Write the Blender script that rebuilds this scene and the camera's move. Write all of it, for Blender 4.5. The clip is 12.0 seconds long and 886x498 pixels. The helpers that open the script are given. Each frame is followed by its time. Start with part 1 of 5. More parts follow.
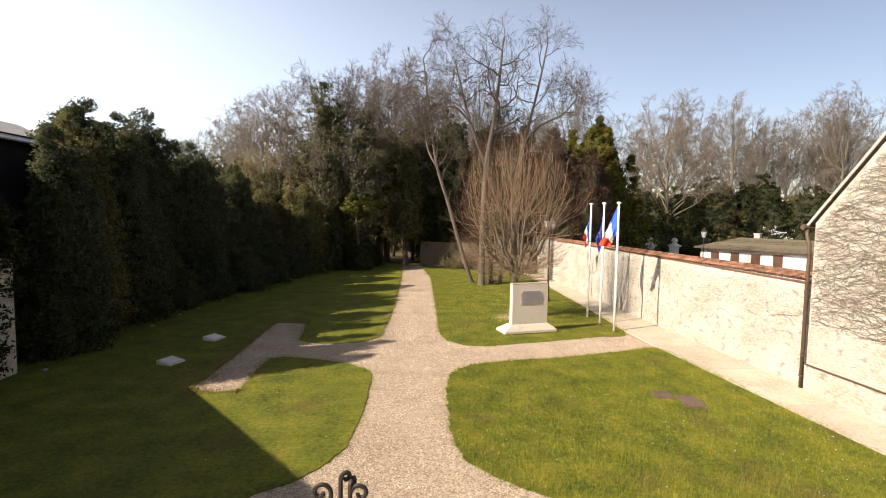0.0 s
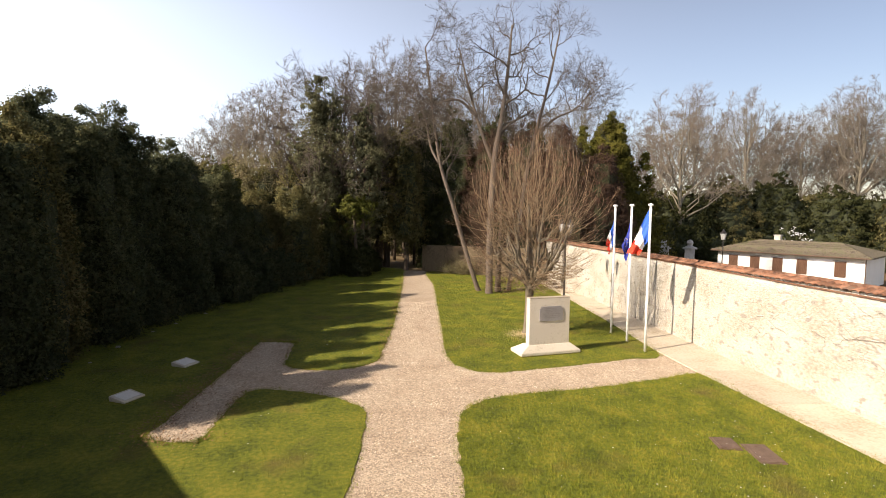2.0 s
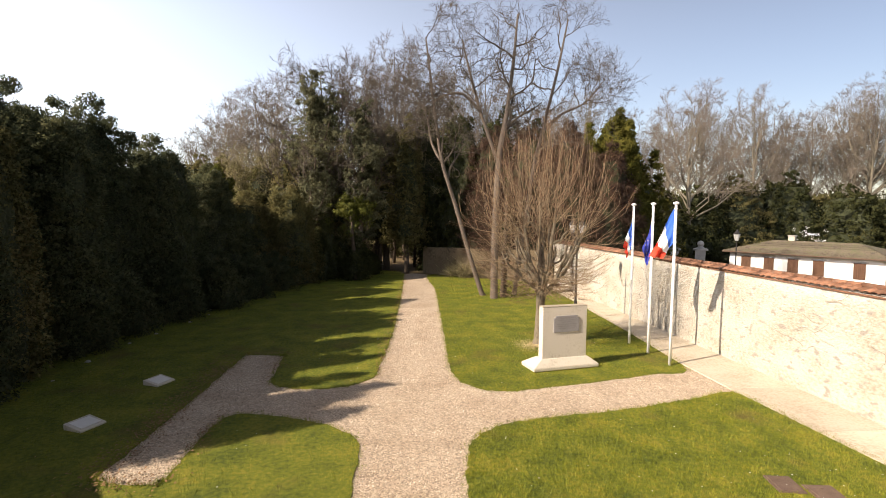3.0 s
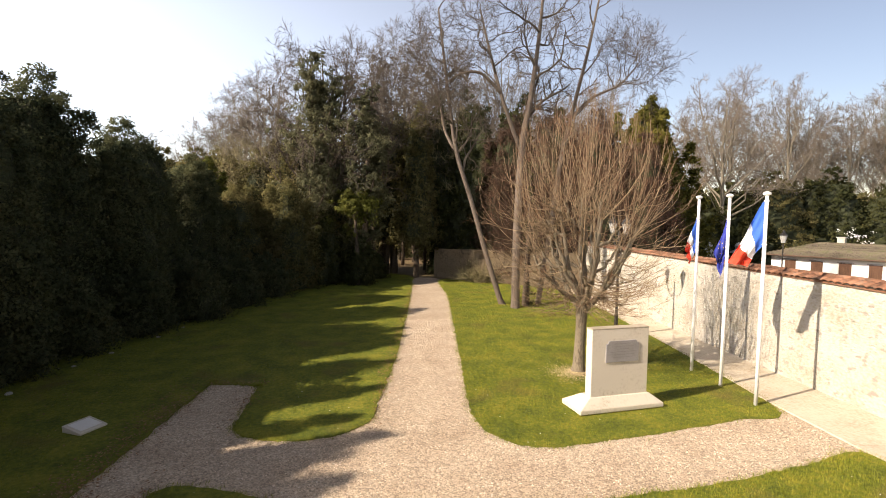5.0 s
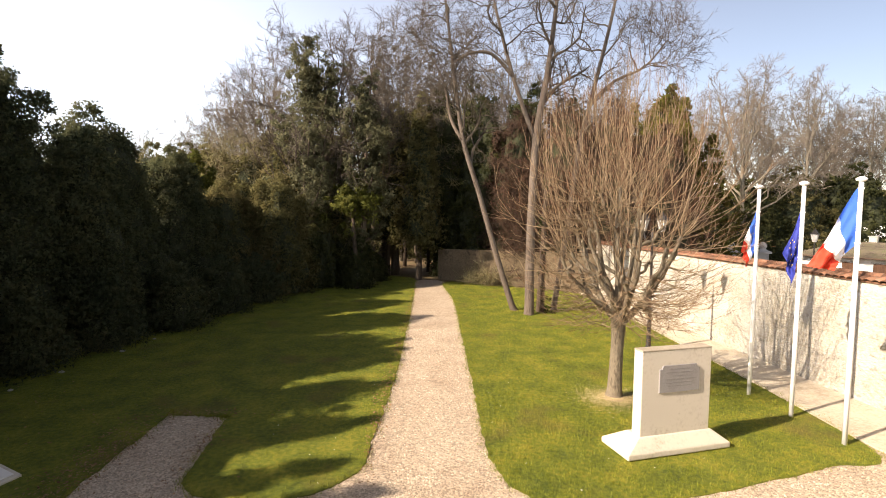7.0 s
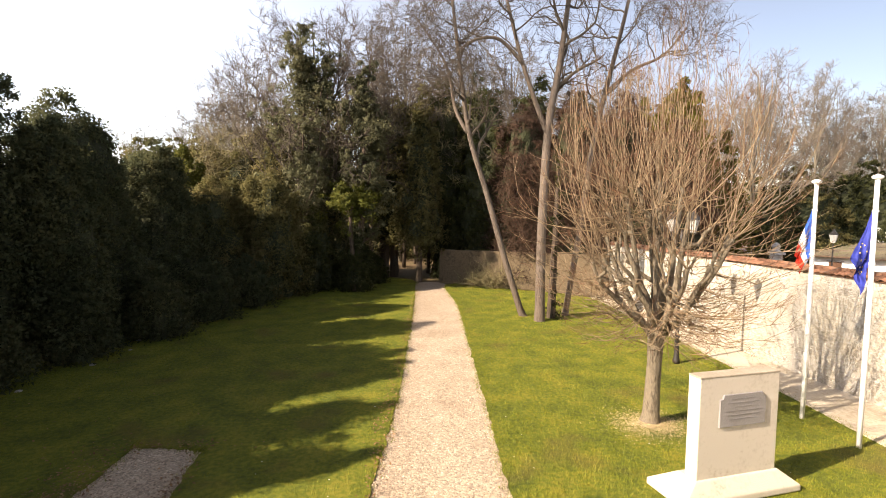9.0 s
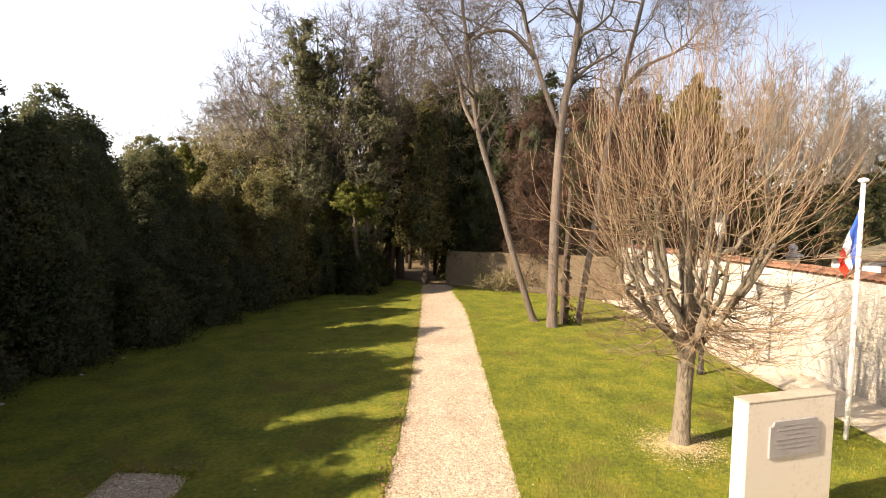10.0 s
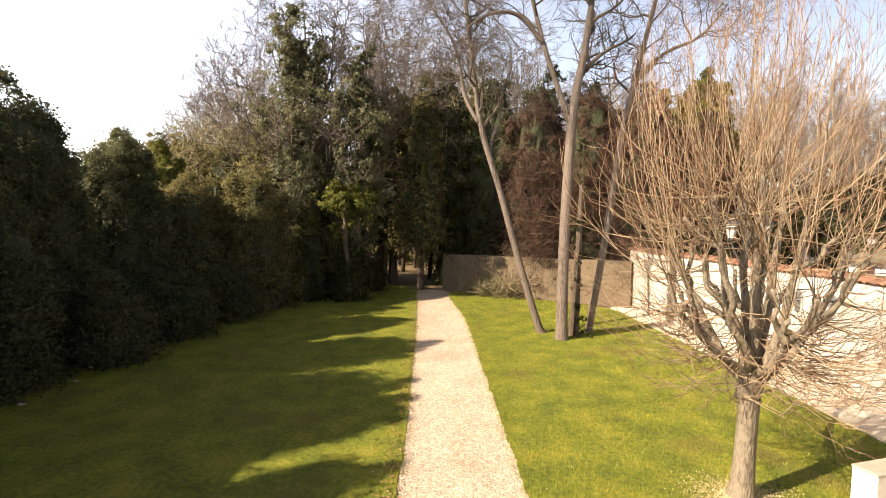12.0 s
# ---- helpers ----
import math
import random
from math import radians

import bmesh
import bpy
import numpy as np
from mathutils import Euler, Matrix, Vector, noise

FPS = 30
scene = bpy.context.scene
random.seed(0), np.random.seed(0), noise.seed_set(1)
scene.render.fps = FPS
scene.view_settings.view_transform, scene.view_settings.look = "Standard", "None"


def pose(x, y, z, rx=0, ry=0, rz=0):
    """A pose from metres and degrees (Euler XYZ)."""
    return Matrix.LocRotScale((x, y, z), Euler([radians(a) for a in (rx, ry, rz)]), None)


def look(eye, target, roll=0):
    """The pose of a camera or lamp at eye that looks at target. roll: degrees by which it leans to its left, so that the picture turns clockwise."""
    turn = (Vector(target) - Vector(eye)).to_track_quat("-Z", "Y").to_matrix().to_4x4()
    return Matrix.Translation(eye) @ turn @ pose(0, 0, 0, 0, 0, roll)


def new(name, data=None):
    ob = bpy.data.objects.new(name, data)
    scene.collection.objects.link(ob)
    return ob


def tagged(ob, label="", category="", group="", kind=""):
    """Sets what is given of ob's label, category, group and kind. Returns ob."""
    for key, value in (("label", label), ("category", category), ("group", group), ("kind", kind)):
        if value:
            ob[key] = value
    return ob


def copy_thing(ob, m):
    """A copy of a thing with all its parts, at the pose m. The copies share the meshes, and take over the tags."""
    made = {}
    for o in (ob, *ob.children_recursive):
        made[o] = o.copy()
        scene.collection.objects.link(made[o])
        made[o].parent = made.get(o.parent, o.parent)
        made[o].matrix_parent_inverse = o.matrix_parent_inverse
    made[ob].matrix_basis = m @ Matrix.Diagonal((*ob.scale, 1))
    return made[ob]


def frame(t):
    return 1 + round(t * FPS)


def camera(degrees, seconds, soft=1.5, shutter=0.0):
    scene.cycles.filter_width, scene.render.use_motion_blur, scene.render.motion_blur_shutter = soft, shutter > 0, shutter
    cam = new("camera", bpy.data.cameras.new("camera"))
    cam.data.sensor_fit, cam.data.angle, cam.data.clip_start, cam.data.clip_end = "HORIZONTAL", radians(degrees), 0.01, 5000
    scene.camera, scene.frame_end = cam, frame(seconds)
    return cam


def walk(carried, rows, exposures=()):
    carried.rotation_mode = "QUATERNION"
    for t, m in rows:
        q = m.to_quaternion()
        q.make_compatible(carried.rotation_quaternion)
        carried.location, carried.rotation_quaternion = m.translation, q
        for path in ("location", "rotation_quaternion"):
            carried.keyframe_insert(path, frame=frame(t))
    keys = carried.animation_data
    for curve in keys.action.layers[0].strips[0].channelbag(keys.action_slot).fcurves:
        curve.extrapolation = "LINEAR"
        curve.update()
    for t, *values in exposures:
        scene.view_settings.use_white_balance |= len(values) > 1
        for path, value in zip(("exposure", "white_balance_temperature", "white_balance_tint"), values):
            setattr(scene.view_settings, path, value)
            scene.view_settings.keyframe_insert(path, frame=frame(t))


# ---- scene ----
cam = camera(82.0, 12.0, 0.95)
PATH = [
    (0, (2.406, 1.165, 4.553), (2.617, 3.149, 4.408), 0.9),
    (0.5, (2.392, 1.682, 4.596), (2.608, 3.664, 4.45), 0.8),
    (1, (2.407, 2.251, 4.631), (2.609, 4.235, 4.486), 0.7),
    (1.5, (2.452, 2.897, 4.665), (2.65, 4.882, 4.521), 0.7),
    (2, (2.479, 3.639, 4.682), (2.686, 5.623, 4.537), 0.7),
    (2.5, (2.521, 4.422, 4.664), (2.728, 6.406, 4.522), 0.6),
    (4.5, (2.673, 7.946, 4.511), (2.854, 9.933, 4.372), 0.6),
    (5, (2.749, 8.777, 4.449), (2.913, 10.766, 4.311), 0.7),
    (5.5, (2.845, 9.486, 4.381), (3.007, 11.474, 4.245), 0.7),
    (6, (2.883, 10.117, 4.324), (3.042, 12.107, 4.192), 0.8),
    (6.5, (2.874, 10.684, 4.312), (3.043, 12.672, 4.177), 0.8),
    (7, (2.819, 11.166, 4.286), (2.972, 13.156, 4.149), 0.6),
    (9, (2.65, 12.753, 4.263), (2.815, 14.741, 4.123), 0.7),
    (9.5, (2.621, 13.128, 4.269), (2.782, 15.117, 4.127), 0.7),
    (10, (2.619, 13.602, 4.292), (2.763, 15.592, 4.152), 0.7),
    (10.5, (2.699, 14.142, 4.301), (2.822, 16.133, 4.16), 0.5),
    (11, (2.646, 14.618, 4.345), (2.797, 16.607, 4.197), 0.5),
    (11.5, (2.578, 15.042, 4.342), (2.729, 17.031, 4.196), 0.7),
    (12, (2.493, 15.434, 4.323), (2.67, 17.421, 4.184), 0.8),
]
EXPOSURES = [(0, 0.88, 7150, 15), (2.5, 0.92, 7200, 15), (5.5, 1.04, 7350, 15), (7, 1.2, 7450, 16), (9.5, 1.4, 7600, 16), (12, 1.58, 7700, 16)]
walk(cam, [(t, look(eye, target, roll)) for t, eye, target, roll in PATH], EXPOSURES)

# ---- light ----
SUN_FROM = Vector((-0.923 * math.cos(radians(33)), -0.384 * math.cos(radians(33)), math.sin(radians(33))))
sun = new("sun", bpy.data.lights.new("sun", "SUN"))
sun.data.energy, sun.data.angle, sun.data.color = 5.0, radians(0.53), (1.0, 0.91, 0.78)
sun.matrix_world = look(SUN_FROM * 50, (0, 0, 0))
world = bpy.data.worlds.new("sky")
scene.world = world
world.use_nodes = True
sky = world.node_tree.nodes.new("ShaderNodeTexSky")
sky.sky_type, sky.sun_disc = "NISHITA", False
sky.sun_elevation, sky.sun_rotation = radians(33), radians(247.4)
sky.air_density, sky.dust_density, sky.ozone_density, sky.altitude = 1.0, 0.9, 1.4, 100
background = world.node_tree.nodes["Background"]

# spring haze: paler towards the horizon, and towards the sun all round it
wn, wl = world.node_tree.nodes, world.node_tree.links


def sum_of(op, a, b):
    node = wn.new("ShaderNodeMath")
    node.operation, node.use_clamp = op, False
    for k, value in enumerate((a, b)):
        if isinstance(value, (int, float)):
            node.inputs[k].default_value = value
        else:
            wl.new(value, node.inputs[k])
    return node.outputs[0]


way = wn.new("ShaderNodeTexCoord").outputs["Generated"]
split = wn.new("ShaderNodeSeparateXYZ")
wl.new(way, split.inputs[0])
low = sum_of("DIVIDE", 1.0, sum_of("ADD", 1.0, sum_of("POWER", sum_of("MULTIPLY", sum_of("MAXIMUM", split.outputs[2], 0.0), 1.95), 4.0)))
toward = wn.new("ShaderNodeVectorMath")
toward.operation = "DOT_PRODUCT"
toward.inputs[1].default_value = SUN_FROM
wl.new(way, toward.inputs[0])
near_sun = sum_of("POWER", sum_of("ADD", sum_of("MULTIPLY", toward.outputs["Value"], 0.5), 0.5), 2.0)
gain = sum_of("MULTIPLY", sum_of("ADD", sum_of("MULTIPLY", low, 2.05), 0.1), sum_of("ADD", sum_of("MULTIPLY", near_sun, 1.4), 0.7))
hazy = wn.new("ShaderNodeVectorMath")
hazy.operation = "SCALE"
violet = wn.new("ShaderNodeVectorMath")
violet.operation = "MULTIPLY"
violet.inputs[1].default_value = (1.04, 1.0, 1.02)
wl.new(sky.outputs[0], violet.inputs[0])
wl.new(violet.outputs[0], hazy.inputs[0])
wl.new(gain, hazy.inputs["Scale"])
milk = wn.new("ShaderNodeVectorMath")
milk.operation = "SCALE"
milk.inputs[0].default_value = (0.93, 0.975, 1.03)
wl.new(sum_of("MULTIPLY", sum_of("MULTIPLY", sum_of("POWER", near_sun, 0.8), low), 15.0), milk.inputs["Scale"])
veil = wn.new("ShaderNodeVectorMath")
veil.operation = "ADD"
wl.new(hazy.outputs[0], veil.inputs[0])
wl.new(milk.outputs[0], veil.inputs[1])
wl.new(veil.outputs[0], background.inputs[0])
background.inputs[1].default_value = 0.049


# ---- materials ----
def surface(name, colours, scale=3.0, fine=30.0, rough=0.85, bump=0.3, bump_scale=60.0, metal=0.0, vary=0.0, island=0.0,
            cells=0.0, spread=(0.35, 0.65), stretch=(1, 1, 1), specular=0.3, depth=0.02, pits=None, leafy=0.0):
    """Colours blended by a broad and a fine noise in world space; cells adds stones; vary and island shift the value piece by piece."""
    m = bpy.data.materials.new(name)
    m.use_nodes = True
    n, l = m.node_tree.nodes, m.node_tree.links
    bsdf = n["Principled BSDF"]
    bsdf.inputs["Roughness"].default_value, bsdf.inputs["Metallic"].default_value = rough, metal
    bsdf.inputs["Specular IOR Level"].default_value = specular
    where = n.new("ShaderNodeNewGeometry").outputs["Position"]
    if stretch != (1, 1, 1):
        mp = n.new("ShaderNodeMapping")
        mp.inputs["Scale"].default_value = stretch
        l.new(where, mp.inputs[0])
        where = mp.outputs[0]

    def wave(size, detail=4.0):
        tex = n.new("ShaderNodeTexNoise")
        tex.inputs["Scale"].default_value, tex.inputs["Detail"].default_value = size, detail
        l.new(where, tex.inputs["Vector"])
        return tex.outputs["Fac"]

    ramp = n.new("ShaderNodeValToRGB")
    ramp.color_ramp.elements[0].position, ramp.color_ramp.elements[1].position = spread
    ramp.color_ramp.elements[0].color = (*colours[0], 1)
    ramp.color_ramp.elements[1].color = (*colours[-1], 1)
    for k, c in enumerate(colours[1:-1]):
        e = ramp.color_ramp.elements.new(spread[0] + (spread[1] - spread[0]) * (k + 1) / (len(colours) - 1))
        e.color = (*c, 1)
    mix = n.new("ShaderNodeMix")
    mix.inputs[0].default_value = 0.5
    l.new(wave(scale), mix.inputs[2])
    l.new(wave(fine), mix.inputs[3])
    l.new(mix.outputs[0], ramp.inputs[0])
    colour, height = ramp.outputs[0], wave(bump_scale, 3.0)

    def times(col, fac, low, high):
        r = n.new("ShaderNodeMapRange")
        r.inputs[3].default_value, r.inputs[4].default_value = low, high
        l.new(fac, r.inputs[0])
        v = n.new("ShaderNodeVectorMath")
        v.operation = "SCALE"
        l.new(col, v.inputs[0])
        l.new(r.outputs[0], v.inputs["Scale"])
        return v.outputs[0]

    if cells:
        vor = n.new("ShaderNodeTexVoronoi")
        vor.inputs["Scale"].default_value = cells
        l.new(where, vor.inputs["Vector"])
        split = n.new("ShaderNodeSeparateColor")
        l.new(vor.outputs["Color"], split.inputs[0])
        colour = times(colour, split.outputs[0], 0.62, 1.38)
        neg = n.new("ShaderNodeMath")
        neg.operation = "SUBTRACT"
        neg.inputs[0].default_value = 1.0
        l.new(vor.outputs["Distance"], neg.inputs[1])
        height = neg.outputs[0]
    if pits:
        size, level, dark, soft_edge = (*pits, 0.05)[:4]
        step = n.new("ShaderNodeValToRGB")
        step.color_ramp.elements[0].position, step.color_ramp.elements[1].position = level, level + soft_edge
        l.new(wave(size, 6.0), step.inputs[0])
        worn = n.new("ShaderNodeMix")
        worn.data_type = "RGBA"
        l.new(step.outputs[0], worn.inputs[0])
        l.new(colour, worn.inputs[6])
        worn.inputs[7].default_value = (*dark, 1)
        colour = worn.outputs[2]
    if vary:
        colour = times(colour, n.new("ShaderNodeObjectInfo").outputs["Random"], 1 - vary, 1 + vary)
    if island:
        colour = times(colour, n.new("ShaderNodeNewGeometry").outputs["Random Per Island"], 1 - island, 1 + island)
    l.new(colour, bsdf.inputs["Base Color"])
    if leafy:
        through_leaf = n.new("ShaderNodeBsdfTranslucent")
        l.new(colour, through_leaf.inputs["Color"])
        both = n.new("ShaderNodeMixShader")
        both.inputs[0].default_value = leafy
        l.new(bsdf.outputs[0], both.inputs[1])
        l.new(through_leaf.outputs[0], both.inputs[2])
        l.new(both.outputs[0], n["Material Output"].inputs["Surface"])
    if bump:
        b = n.new("ShaderNodeBump")
        b.inputs["Strength"].default_value, b.inputs["Distance"].default_value = bump, depth
        l.new(height, b.inputs["Height"])
        l.new(b.outputs[0], bsdf.inputs["Normal"])
    return m


SOIL = surface("leaf litter", [(0.10, 0.065, 0.035), (0.16, 0.11, 0.06), (0.07, 0.07, 0.03)], 0.6, 14, bump=0.6, bump_scale=22)
GRAVEL = surface("pale gravel", [(0.300, 0.228, 0.164), (0.392, 0.313, 0.235), (0.470, 0.392, 0.304)], 0.7, 9, bump=0.8, cells=34, spread=(0.3, 0.7))
PEBBLE = surface("pebbles", [(0.278, 0.204, 0.148), (0.409, 0.326, 0.248), (0.557, 0.487, 0.400)], 2, 20, bump=0, island=0.45)
TURF = surface("turf", [(0.063, 0.085, 0.009), (0.124, 0.141, 0.012), (0.206, 0.191, 0.023)], 1.3, 11, bump=1.0, bump_scale=50, spread=(0.36, 0.64), depth=0.03, pits=(0.6, 0.575, (0.117, 0.091, 0.023), 0.18))
BLADE = surface("grass blades", [(0.077, 0.101, 0.010), (0.153, 0.171, 0.014), (0.251, 0.230, 0.026)], 1.3, 11, rough=0.6, bump=0, island=0.28, spread=(0.36, 0.64), pits=(0.6, 0.575, (0.157, 0.122, 0.030), 0.18))
PAVING = surface("pale concrete", [(0.365, 0.304, 0.226), (0.461, 0.400, 0.313), (0.522, 0.461, 0.374)], 0.9, 16, bump=0.5, bump_scale=60, vary=0.08, spread=(0.36, 0.6))
PLASTER = surface("old lime render", [(0.296, 0.257, 0.196), (0.383, 0.344, 0.278), (0.435, 0.402, 0.339), (0.479, 0.448, 0.392)], 0.75, 9, bump=1.0, bump_scale=15, spread=(0.33, 0.58), depth=0.05, stretch=(1, 1, 1.7), pits=(3.2, 0.585, (0.291, 0.265, 0.226), 0.07))
TILE = surface("worn clay tile", [(0.10, 0.055, 0.038), (0.22, 0.105, 0.062), (0.16, 0.11, 0.08)], 2, 14, bump=0.5, vary=0.4)
LIMESTONE = surface("cream limestone", [(0.40, 0.355, 0.285), (0.50, 0.455, 0.38), (0.54, 0.495, 0.42)], 1.6, 18, bump=0.2, bump_scale=60, spread=(0.34, 0.52))
PLAQUE = surface("grey engraved stone", [(0.20, 0.19, 0.19), (0.27, 0.26, 0.26)], 3, 40, rough=0.5, bump=0.1)
INK = surface("engraved lettering", [(0.175, 0.165, 0.165), (0.205, 0.195, 0.195)], 3, 40, rough=0.6, bump=0)
WHITE = surface("white enamel", [(0.74, 0.74, 0.73), (0.80, 0.80, 0.79)], 2, 20, rough=0.4, bump=0, specular=0.5)
IRON = surface("black iron", [(0.018, 0.016, 0.015), (0.035, 0.03, 0.027)], 6, 60, rough=0.5, bump=0.2, specular=0.5)
BARK = surface("grey-brown bark", [(0.034, 0.024, 0.017), (0.086, 0.063, 0.045), (0.055, 0.041, 0.030)], 2.5, 22, bump=1.0, bump_scale=26, stretch=(1, 1, 0.22), depth=0.04)
PALEBARK = surface("pale pinkish-grey bark", [(0.056, 0.043, 0.033), (0.135, 0.106, 0.083), (0.09, 0.07, 0.055)], 2.5, 22, bump=1.0, bump_scale=26, stretch=(1, 1, 0.22), depth=0.04)
LIMEBARK = surface("pale lime bark", [(0.065, 0.052, 0.037), (0.187, 0.155, 0.110), (0.117, 0.096, 0.067)], 3, 24, bump=1.0, bump_scale=34, stretch=(1, 1, 0.3), depth=0.03)
TWIG = surface("bare twigs", [(0.048, 0.038, 0.029), (0.095, 0.077, 0.058)], 1, 8, bump=0)
SHOOT = surface("lime shoots", [(0.10, 0.067, 0.040), (0.23, 0.172, 0.108), (0.15, 0.094, 0.053)], 1, 8, bump=0, island=0.35)
THICKET = surface("brown thicket twigs", [(0.10, 0.088, 0.045), (0.17, 0.148, 0.075), (0.13, 0.092, 0.052)], 0.3, 3, bump=0, island=0.35)
FARTWIG = surface("distant twigs", [(0.082, 0.068, 0.058), (0.135, 0.112, 0.09), (0.108, 0.094, 0.067)], 0.2, 2, bump=0, island=0.2)
FARLIMB = surface("pale grey-olive bark", [(0.085, 0.073, 0.055), (0.17, 0.148, 0.112), (0.12, 0.108, 0.075)], 1.2, 9, bump=0.5, bump_scale=20, stretch=(1, 1, 0.3))
# lighter olive copy of YEW: sunshine on the big yew is put into its colour
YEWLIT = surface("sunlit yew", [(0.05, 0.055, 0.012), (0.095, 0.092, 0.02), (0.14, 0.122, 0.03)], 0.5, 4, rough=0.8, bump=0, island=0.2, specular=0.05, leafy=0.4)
REDTWIG = surface("fine red-brown twigs", [(0.070, 0.031, 0.016), (0.125, 0.058, 0.030)], 1, 8, bump=0, island=0.3)
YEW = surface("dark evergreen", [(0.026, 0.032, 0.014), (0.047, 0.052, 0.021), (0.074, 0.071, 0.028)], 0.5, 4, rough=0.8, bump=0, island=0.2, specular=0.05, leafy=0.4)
# lighter, greyer copy of YEW: backlight and glare are put into the hedge colour
HEDGELIT = surface("hedge evergreen lightened for backlight", [(0.048, 0.060, 0.034), (0.080, 0.090, 0.048), (0.115, 0.115, 0.058)], 0.5, 4, rough=0.8, bump=0, island=0.2, specular=0.05, leafy=0.5)
# the shade deep inside the crowns is put into this dark leaf colour
HEART = surface("inner growth coloured dark for shade", [(0.014, 0.019, 0.008), (0.034, 0.040, 0.016), (0.024, 0.024, 0.012)], 2.5, 14, bump=1.0, bump_scale=11, depth=0.12)
COPPER = surface("russet twigs and dead leaves", [(0.026, 0.014, 0.009), (0.050, 0.026, 0.015), (0.036, 0.023, 0.014)], 0.5, 4, bump=0, island=0.3)
IVY = surface("ivy leaves", [(0.048, 0.058, 0.012), (0.09, 0.098, 0.02), (0.145, 0.14, 0.034)], 0.4, 4, rough=0.6, bump=0, island=0.2, specular=0.1, leafy=0.4)
OLIVEIVY = surface("grey-green ivy", [(0.072, 0.078, 0.042), (0.118, 0.118, 0.066), (0.16, 0.15, 0.082)], 0.5, 5, rough=0.7, bump=0, island=0.25, specular=0.1, leafy=0.4)
OLIVE = surface("olive scrub", [(0.066, 0.066, 0.027), (0.122, 0.112, 0.047), (0.168, 0.136, 0.064)], 0.5, 5, rough=0.8, bump=0, island=0.25, specular=0.05, leafy=0.4)
WOOD = surface("weathered brown wood", [(0.06, 0.03, 0.018), (0.115, 0.06, 0.036)], 3, 30, bump=0.3, stretch=(6, 6, 0.6))
SLATE = surface("mossy roof tiles", [(0.055, 0.045, 0.035), (0.12, 0.098, 0.072), (0.085, 0.085, 0.045)], 1.6, 12, bump=0.7, bump_scale=14, spread=(0.38, 0.6), vary=0.2)
HOUSEWHITE = surface("white house paint", [(0.644, 0.626, 0.592), (0.696, 0.687, 0.661)], 1, 12, bump=0.1)
# shade on the shed walls is put into this near-black colour
SHADEWALL = surface("wall darkened for shade", [(0.010, 0.010, 0.012), (0.03, 0.029, 0.03)], 1, 10, bump=0.4)
STONE = surface("grey stone", [(0.30, 0.29, 0.27), (0.40, 0.38, 0.35)], 2, 20, bump=0.4)
ROOFSHEET = surface("grey roofing sheet", [(0.30, 0.30, 0.31), (0.40, 0.40, 0.40)], 2, 20, rough=0.6, bump=0.2)
BLUE = surface("blue bunting", [(0.02, 0.09, 0.42), (0.03, 0.12, 0.50)], 3, 60, rough=0.7, bump=0.1)
NAVY = surface("navy bunting", [(0.02, 0.03, 0.22), (0.03, 0.045, 0.28)], 3, 60, rough=0.7, bump=0.1)
BUNTING = surface("white bunting", [(0.72, 0.72, 0.74), (0.78, 0.78, 0.79)], 3, 60, rough=0.7, bump=0.1)
RED = surface("red bunting", [(0.60, 0.04, 0.02), (0.70, 0.06, 0.03)], 3, 60, rough=0.7, bump=0.1)
YELLOW = surface("yellow bunting", [(0.75, 0.55, 0.04), (0.8, 0.6, 0.05)], 3, 60, rough=0.7, bump=0)
PIPE = surface("brown painted pipe", [(0.07, 0.045, 0.03), (0.11, 0.075, 0.055)], 5, 40, rough=0.5, bump=0.1)
VINE = surface("dry creeper stems", [(0.12, 0.10, 0.078), (0.20, 0.175, 0.14)], 2, 20, bump=0)
CHIPS = surface("pale wood chips", [(0.42, 0.325, 0.17), (0.58, 0.475, 0.28)], 2, 20, bump=0, island=0.3)
GLASS = surface("milky lamp glass", [(0.42, 0.42, 0.40), (0.50, 0.50, 0.48)], 3, 20, rough=0.25, bump=0, specular=0.5)
RUSTPLATE = surface("rusty iron plate", [(0.10, 0.065, 0.05), (0.16, 0.11, 0.085)], 5, 40, rough=0.7, bump=0.5, bump_scale=80)


